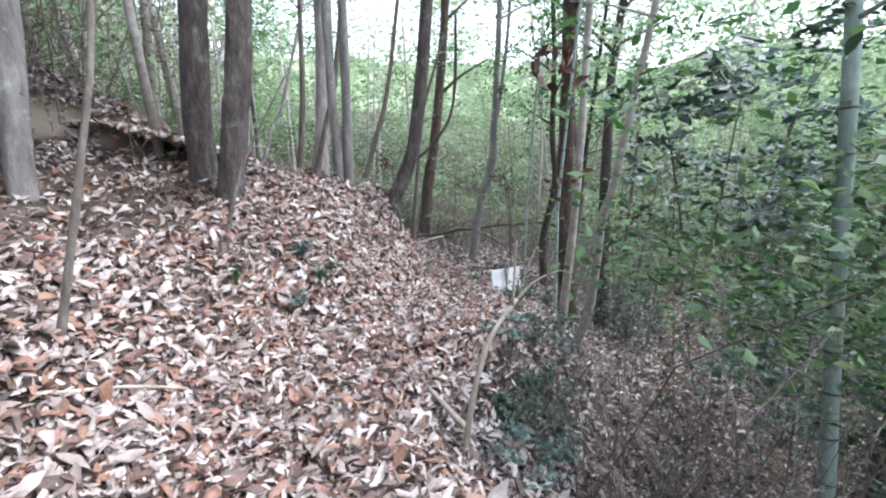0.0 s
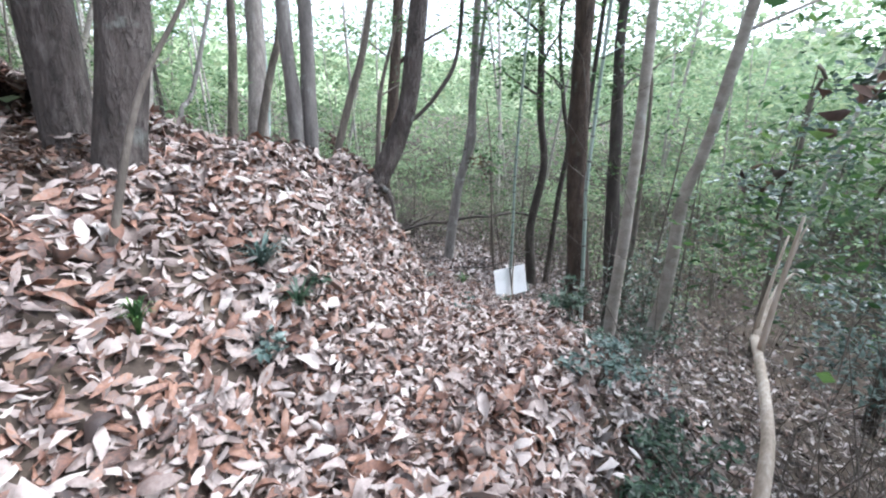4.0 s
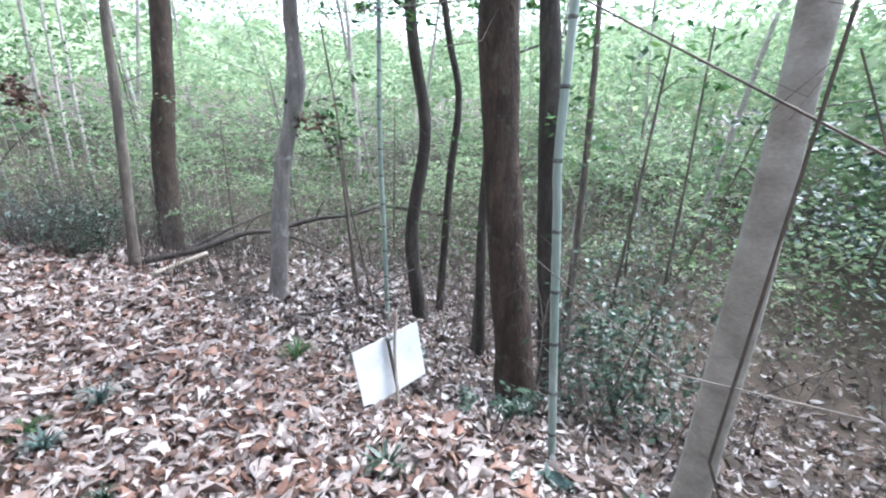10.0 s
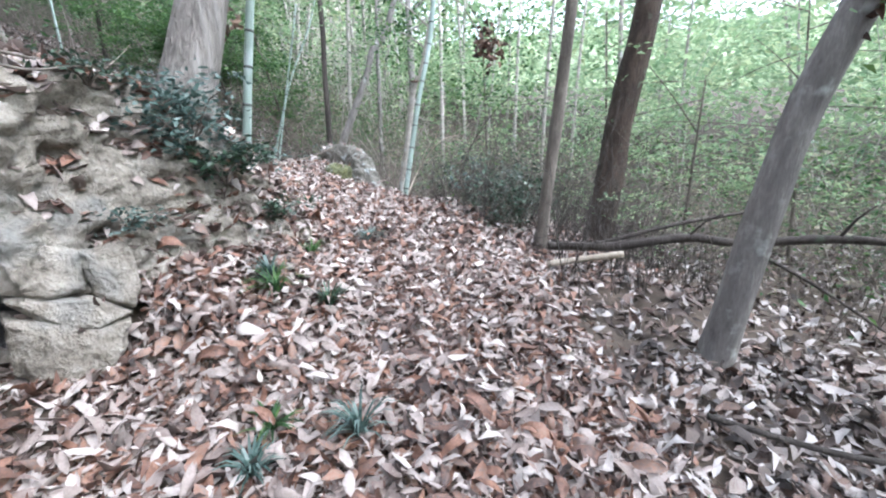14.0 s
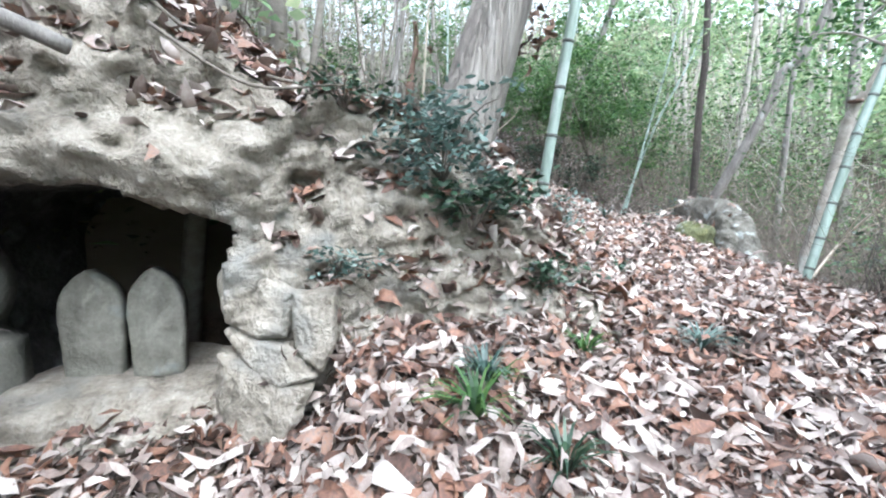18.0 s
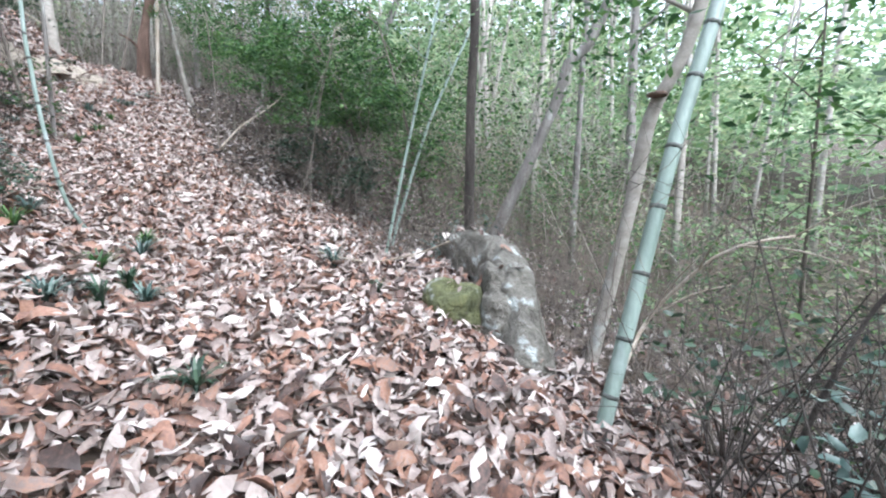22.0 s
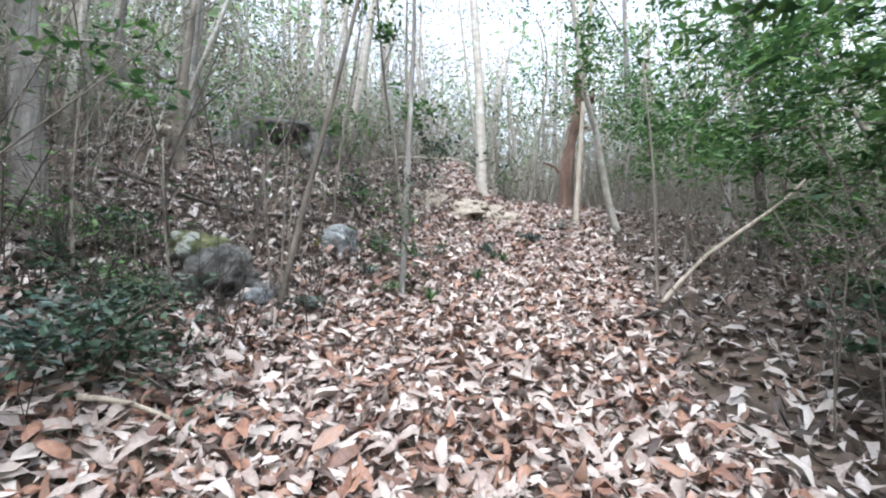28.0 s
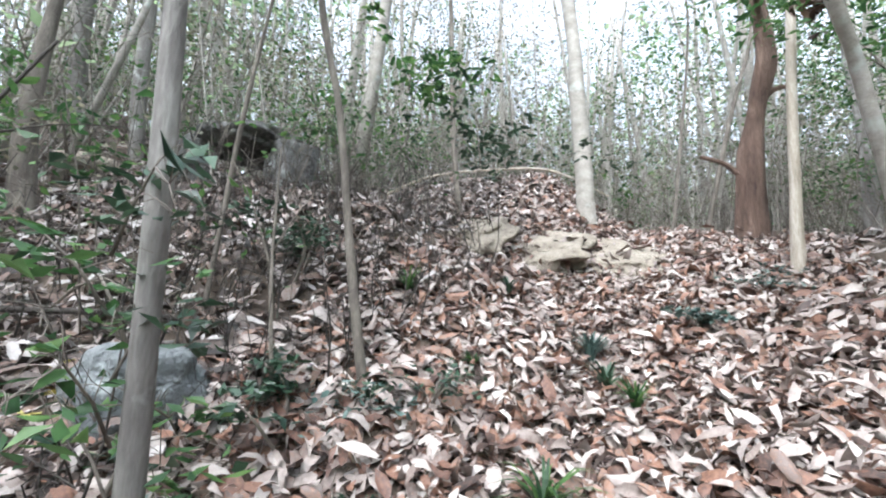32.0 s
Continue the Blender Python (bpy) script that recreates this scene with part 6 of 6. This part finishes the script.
def leafy_branch(name, root, tip, spread, n, size, material, label, seed, r=.02, ratio=.36):
    """A branch hung with leaves, on a thin bough."""
    rng = np.random.default_rng(seed)
    root, tip = Vector(root), Vector(tip)
    ob = thing(name, root, label, "branch")
    mid = root.lerp(tip, .5) + Vector((0, 0, .15))
    line = spline([root, mid, tip], .12)
    bough = part("bough", tube(bmesh.new(), line, r, r * .3, 6, .15, 0, seed), TWIG, ob)
    cs = []
    for k in range(9):
        c = line[int(len(line) * (.3 + .7 * k / 9))]
        e = c + Vector((*rng.normal(0, 1, 2) * spread[:2], rng.normal(-.1, .6) * spread[2]))
        part("twig", tube(bmesh.new(), spline([c, c.lerp(e, .5) + Vector((0, 0, .04)), e], .12), r * .35, r * .15, 5, .1, 0, k), TWIG, bough)
        cs += [e, c.lerp(e, .6)]
    at = np.concatenate([clumps(rng, c, (spread[0] * .5, spread[1] * .5, spread[2] * .35), n // len(cs), 6, .5) for c in cs])
    v, f = leaves(at, rng.uniform(.6, 1.4, len(at)) * size, np.full(len(at), ratio), .5, rng, LEAF if size > .085 else BLADE, LEAF_FACES if size > .085 else BLADE_FACES)
    part("foliage", bulk("foliage", v, f), material, ob)
    return ob


# the bright green mass over the hollow by the upper path
for _k, (_a, _b, _s, _n) in enumerate([((-9.6, 14.6, .2), (-9.4, 13.6, 2.3), (.9, .7, .6), 2600), ((-9.6, 14.6, .2), (-10.6, 13.7, 2.7), (.9, .7, .6), 2600), ((-11.6, 14.4, .3), (-11.6, 13.6, 2.9), (.9, .6, .7), 2600),
                                       ((-8.2, 15.0, -.4), (-8.2, 14.2, 2.2), (.9, .7, .7), 2200), ((-12.6, 14.6, .8), (-13.0, 13.7, 3.3), (.9, .7, .7), 2200), ((-10.5, 15.6, 0), (-10.4, 15.0, 3.4), (1.2, .8, .9), 2200)]):
    leafy_branch("leafy_bough", _a, _b, _s, int(_n * 1.7), .08, GREEN, "dense bright green leafy bough beside the upper path", 700 + _k, .03)
for _k, (_a, _b, _s, _n) in enumerate([((-13.8, 14.4, 1.2), (-14.0, 13.4, 4.6), (1.0, .8, .9), 2000), ((-15.4, 14.0, 2.0), (-15.6, 13.0, 5.2), (1.1, .8, 1.0), 2000), ((-17.5, 13.4, 2.6), (-17.6, 12.4, 5.4), (1.1, .9, 1.0), 1800), ((-12.4, 15.4, .8), (-12.4, 14.6, 4.6), (1.2, .8, 1.0), 2000)]):
    leafy_branch("leafy_bough", _a, _b, _s, int(_n * 1.6), .08, GREEN, "high green leafy bough beside the upper path", 780 + _k, .03)
# light green masses across the hollow
for _k, (_a, _b, _s, _n) in enumerate([((.4, 15.2, -2.0), (.4, 14.8, .4), (1.0, .7, .8), 2200), ((1.8, 15.6, -2.2), (1.4, 15.4, 1.3), (1.2, .8, .9), 2400), ((3.6, 14.2, -2.4), (3.6, 14.0, .8), (1.1, .8, .9), 2200),
                                       ((5.2, 12.2, -3), (5.0, 12.0, .4), (1.0, .8, .9), 2000), ((6.4, 10.2, -3.2), (6.0, 10.0, .5), (1.0, .9, .9), 1800), ((-1.0, 16.4, -1.8), (-1.2, 16.0, 1.6), (1.2, .8, 1.0), 2200), ((-4.0, 17.5, -1.8), (-4.0, 17.0, 1.8), (1.3, .8, 1.0), 1800)]):
    leafy_branch("leafy_bough", _a, _b, _s, _n, .085, LIGHTGREEN, "light green leafy bough across the hollow", 720 + _k, .03)
# darker leaves over the falling side
for _k, (_a, _b, _s, _n, _z) in enumerate([((2.4, 4.2, .6), (1.3, 3.0, 1.95), (.5, .4, .25), 420, .11), ((2.6, 4.0, .5), (2.1, 3.2, 2.05), (.5, .45, .3), 420, .11), ((3.4, 4.6, .3), (2.9, 3.6, 2.0), (.6, .5, .4), 520, .1),
                                           ((3.0, 5.4, .2), (2.5, 4.9, 1.5), (.5, .5, .3), 420, .08), ((4.6, 5.6, -1.2), (4.6, 5.2, -.3), (.7, .6, .25), 600, .1), ((3.6, 4.2, -1.2), (3.9, 4.4, .2), (.6, .6, .3), 480, .1), ((5.6, 7.0, -1), (5.2, 6.6, 1.0), (.9, .7, .5), 700, .1)]):
    leafy_branch("leafy_bough", _a, _b, _s, _n, _z, BLUEGREEN if _k % 2 else DARKGREEN, "dark green leafy bough over the falling slope", 740 + _k, .012)
# on the upper slope
for _k, (_a, _b, _s, _n) in enumerate([((-13.0, 9.2, 3.2), (-13.2, 9.1, 3.75), (.35, .3, .22), 260), ((-13.5, 7.6, 3.2), (-13.2, 7.9, 3.5), (.35, .3, .2), 200), ((-11.4, 7.8, 2.4), (-11.2, 8.0, 2.6), (.3, .3, .15), 120), ((-13.6, 11.7, 3.6), (-13.4, 11.9, 4.2), (.5, .4, .3), 300)]):
    leafy_branch("leafy_bough", _a, _b, _s, _n, .09, GREEN, "small green leafy bough on a sapling", 760 + _k, .008)


def withered(root, tip, n, seed, size=.1):
    """A thin twig with a bunch of dead leaves hanging from it."""
    rng = np.random.default_rng(seed)
    ob = thing("withered_twig", root, "bunch of withered brown leaves hanging on a thin twig", "twig", "withered bunches")
    twig = part("twig", tube(bmesh.new(), spline([root, (Vector(root) + Vector(tip)) / 2 + Vector((0, 0, .05)), tip], .08), .006, .003, 5, .1, 0, seed), TWIG, ob)
    for k in range(n):
        at = np.asarray([tip]) + rng.normal(0, 1, (1, 3)) * (.07, .07, .09)
        v, f = leaves(at, rng.uniform(.7, 1.3, 1) * size, np.full(1, .42), 1.6, rng, fold=.5, curl=.8)
        part("leaf", bulk("leaf", v, f), HANGING, twig)


withered((-2.6, 13.1, 1.5), (-1.92, 12.85, .72), 24, 801)
withered((-2.4, 12.6, 1.4), (-1.75, 12.6, .66), 24, 802)
withered((-3.3, 10.6, 1.3), (-3.1, 10.3, .62), 24, 803)
withered((1.9, 11.2, 1.2), (1.45, 10.95, .42), 24, 804)
withered((1.6, 11.4, 1.0), (1.25, 11.2, .4), 24, 805)
withered((-1.9, 12.7, 1.3), (-1.55, 12.3, .55), 24, 806)
withered((2.3, 12.0, .8), (1.7, 11.5, .05), 24, 807, .08)
withered((1.2, 3.3, 2.2), (.62, 2.75, 1.85), 14, 808, .12)
withered((1.4, 3.2, 1.9), (.95, 3.3, 1.1), 10, 809, .1)
withered((2.7, 5.2, 1.2), (2.2, 4.9, .55), 12, 810, .1)
withered((-15.2, 11.6, 4.6), (-15.1, 11.75, 4.2), 24, 811, .13)

withered((-2.0, 12.6, 1.1), (-1.68, 12.42, .62), 18, 812, .11)
for _k in range(7):
    _z = .75 + .13 * _k
    leafy_branch("leafy_twig", (-11.21 + .02 * _k, 10.14, _z), (-11.05 + .25 * math.cos(_k * 2.4), 10.14 + .25 * math.sin(_k * 2.4), _z + .06), (.1, .1, .05), 36, .06, GREEN if _k % 2 else DARKGREEN, "leafy twig low on the lichen-spotted sapling", 860 + _k, .004)
# leaves on saplings beside the upper path
for _k, (_a, _b, _s, _n, _z) in enumerate([((-13.9, 9.3, 2.9), (-14.0, 9.1, 3.6), (.5, .5, .35), 420, .09), ((-11.25, 9.85, 1.3), (-11.1, 9.7, 1.42), (.2, .2, .1), 60, .07), ((-11.25, 9.85, .95), (-11.45, 9.75, 1.05), (.2, .2, .1), 60, .07), ((-9.2, 8.4, 1.8), (-9.6, 8.7, 2.35), (.4, .4, .2), 160, .1)]):
    leafy_branch("leafy_bough", _a, _b, _s, _n, _z, GREEN if _k else DARKGREEN, "leafy bough on a sapling beside the upper path", 790 + _k, .007)


# ---- fallen leaves ----
litter("leaf_litter", 31000, -1.2, 12.5, -1.0, 2.0, .108, LITTER, "pale and reddish-brown dry leaves covering the path", seed=61, shape=OVAL, faces=OVAL_FACES)
litter("leaf_litter", 37000, 11.5, 28.5, -1.3, 1.9, .108, LITTER, "pale and reddish-brown dry leaves covering the upper path", seed=62, shape=OVAL, faces=OVAL_FACES)
litter("leaf_litter", 26000, -1.2, 12.5, -1.0, 2.0, .102, LITTER, "narrow curled dry leaves on the path", seed=91, tilt=.5, vary=5)
litter("leaf_litter", 32000, 11.5, 28.5, -1.3, 1.9, .102, LITTER, "narrow curled dry leaves on the upper path", seed=92, tilt=.5, vary=5)
# broken leaf pieces, their dark colour also deepening the shade between leaves
litter("leaf_crumbs", 26000, -1.2, 28.5, -1.3, 2.6, .06, HANGING, "crumbled dark brown leaf pieces among the leaves", seed=68, tilt=.7, lift=.03)
litter("leaf_litter", 19000, -3, 12, 1.6, 5, .112, LITTER, "dry brown leaves covering the bank", seed=63)
litter("leaf_litter", 24000, 11, 31, 1.6, 7, .115, DARKLITTER, "dry brown leaves on the slope above the path", seed=64, bare=1.0)
litter("leaf_litter", 36000, -2, 11, -6.5, -.9, .115, DARKLITTER, "darker leaves on the falling slope, its shade in their colour", seed=65)
litter("leaf_litter", 14000, -2, 13, -11, -6, .13, DARKLITTER, "dark leaves at the foot of the falling slope, shade in their colour", seed=72)
litter("leaf_litter", 24000, 9, 31, -6, -1.2, .12, DARKLITTER, "darker leaves in the hollow, its shade in their colour", seed=66, bare=1.6)
litter("leaf_litter", 11000, 19, 29.5, 1.5, 4.6, .12, DARKLITTER, "brown leaves on the lower slope above the path", seed=74, bare=.9)
litter("leaf_litter", 14000, 12, 20, -2.8, -1.1, .108, LITTER, "dry leaves on the edge of the hollow", seed=75)


def lodged(parts, flat, density, label, seed, size=.13, keep=None):
    """Leaves caught on the level places of rocks."""
    rng = np.random.default_rng(seed)
    at = []
    for ob in parts:
        m = ob.matrix_basis if ob.parent is None else Matrix()
        for p in ob.data.polygons:
            c = m @ p.center
            if p.normal.z > flat and (keep is None or keep(c)) and rng.random() < p.area * density:
                at.append(c + Vector((0, 0, .02)))
    at = np.array(at)
    v, f = leaves(at, rng.gamma(7, 1 / 7., len(at)) * size, rng.uniform(.26, .45, len(at)), .5, rng, OVAL, OVAL_FACES, fold=.28, curl=.7, ragged=.014)
    return tagged(part("leaf_litter", bulk("leaf_litter", v, f, True), LITTER), label, "fallen leaves", kind="stuff")


_face = [ob for ob in CLIFF.children if ob.name.startswith("rock_face")]
lodged(_face, .45, 620, "dry leaves lying on the brow of the cliff", 67, keep=lambda c: c.x < -2.5 or c.z < -1.2)
lodged(_face, .3, 22, "dry leaves lodged on the ledges of the cliff", 69)
lodged(_face, .0, 330, "dry leaves caught at the foot of the sandy bank", 76, keep=lambda c: c.y > 8.8 and c.z < -.66 - .1 * math.sin(c.y * 5) or c.y > 9.2 and c.z < -.42 - .08 * math.sin(c.y * 9) or c.y > 9.75, size=.105)
lodged([ob for ob in bpy.data.objects if ob.name.startswith("earth_bank")], .86, 60, "dry leaves on the sandy cut", 77)
lodged([ob for ob in bpy.data.objects if ob.name.startswith(("boulder", "mossy_stone"))], .8, 45, "dry leaves lying on the boulder", 70)
lodged([ob for ob in bpy.data.objects if ob.name.startswith("stone") and ob.parent is None and ob.type == "MESH"], .75, 40, "dry leaves on the stacked stones", 71, .1)


def loose_leaves(spans, seed):
    """Single leaves lying on top of the others along the path."""
    rng = np.random.default_rng(seed)
    shapes = []
    for k in range(10):
        v, f = leaves(np.zeros((1, 3)), np.array([.12 + .005 * k]), np.array([.28 + .018 * k]), .15, rng, OVAL, OVAL_FACES, fold=.25, curl=.8, ragged=.012)
        me = bulk("leaf", v, f, True)
        me.materials.append(LITTER)
        shapes.append(me)
    for n, s0, s1, lat0, lat1 in spans:
        x, y = lane_place(rng, n, s0, s1, lat0, lat1)
        z, tip = ground(x, y), slope_at(x, y)
        for k in range(n):
            ob = new("leaf", shapes[int(rng.integers(0, 10))])
            up = Vector((tip[k, 0] * .7 + rng.normal(0, .25), tip[k, 1] * .7 + rng.normal(0, .25), 1)).normalized()
            m = up.to_track_quat("Z", "Y").to_matrix().to_4x4() @ Matrix.Rotation(rng.uniform(0, 6.28), 4, "Z")
            m.translation = (x[k], y[k], z[k] + .075)
            ob.parent = GROUND
            ob.matrix_basis = m


loose_leaves([(90, 1.0, 8.0, -.7, .9), (120, 8.0, 15.5, -.8, 1.2), (90, 16, 24, -.8, 1.2)], 73)
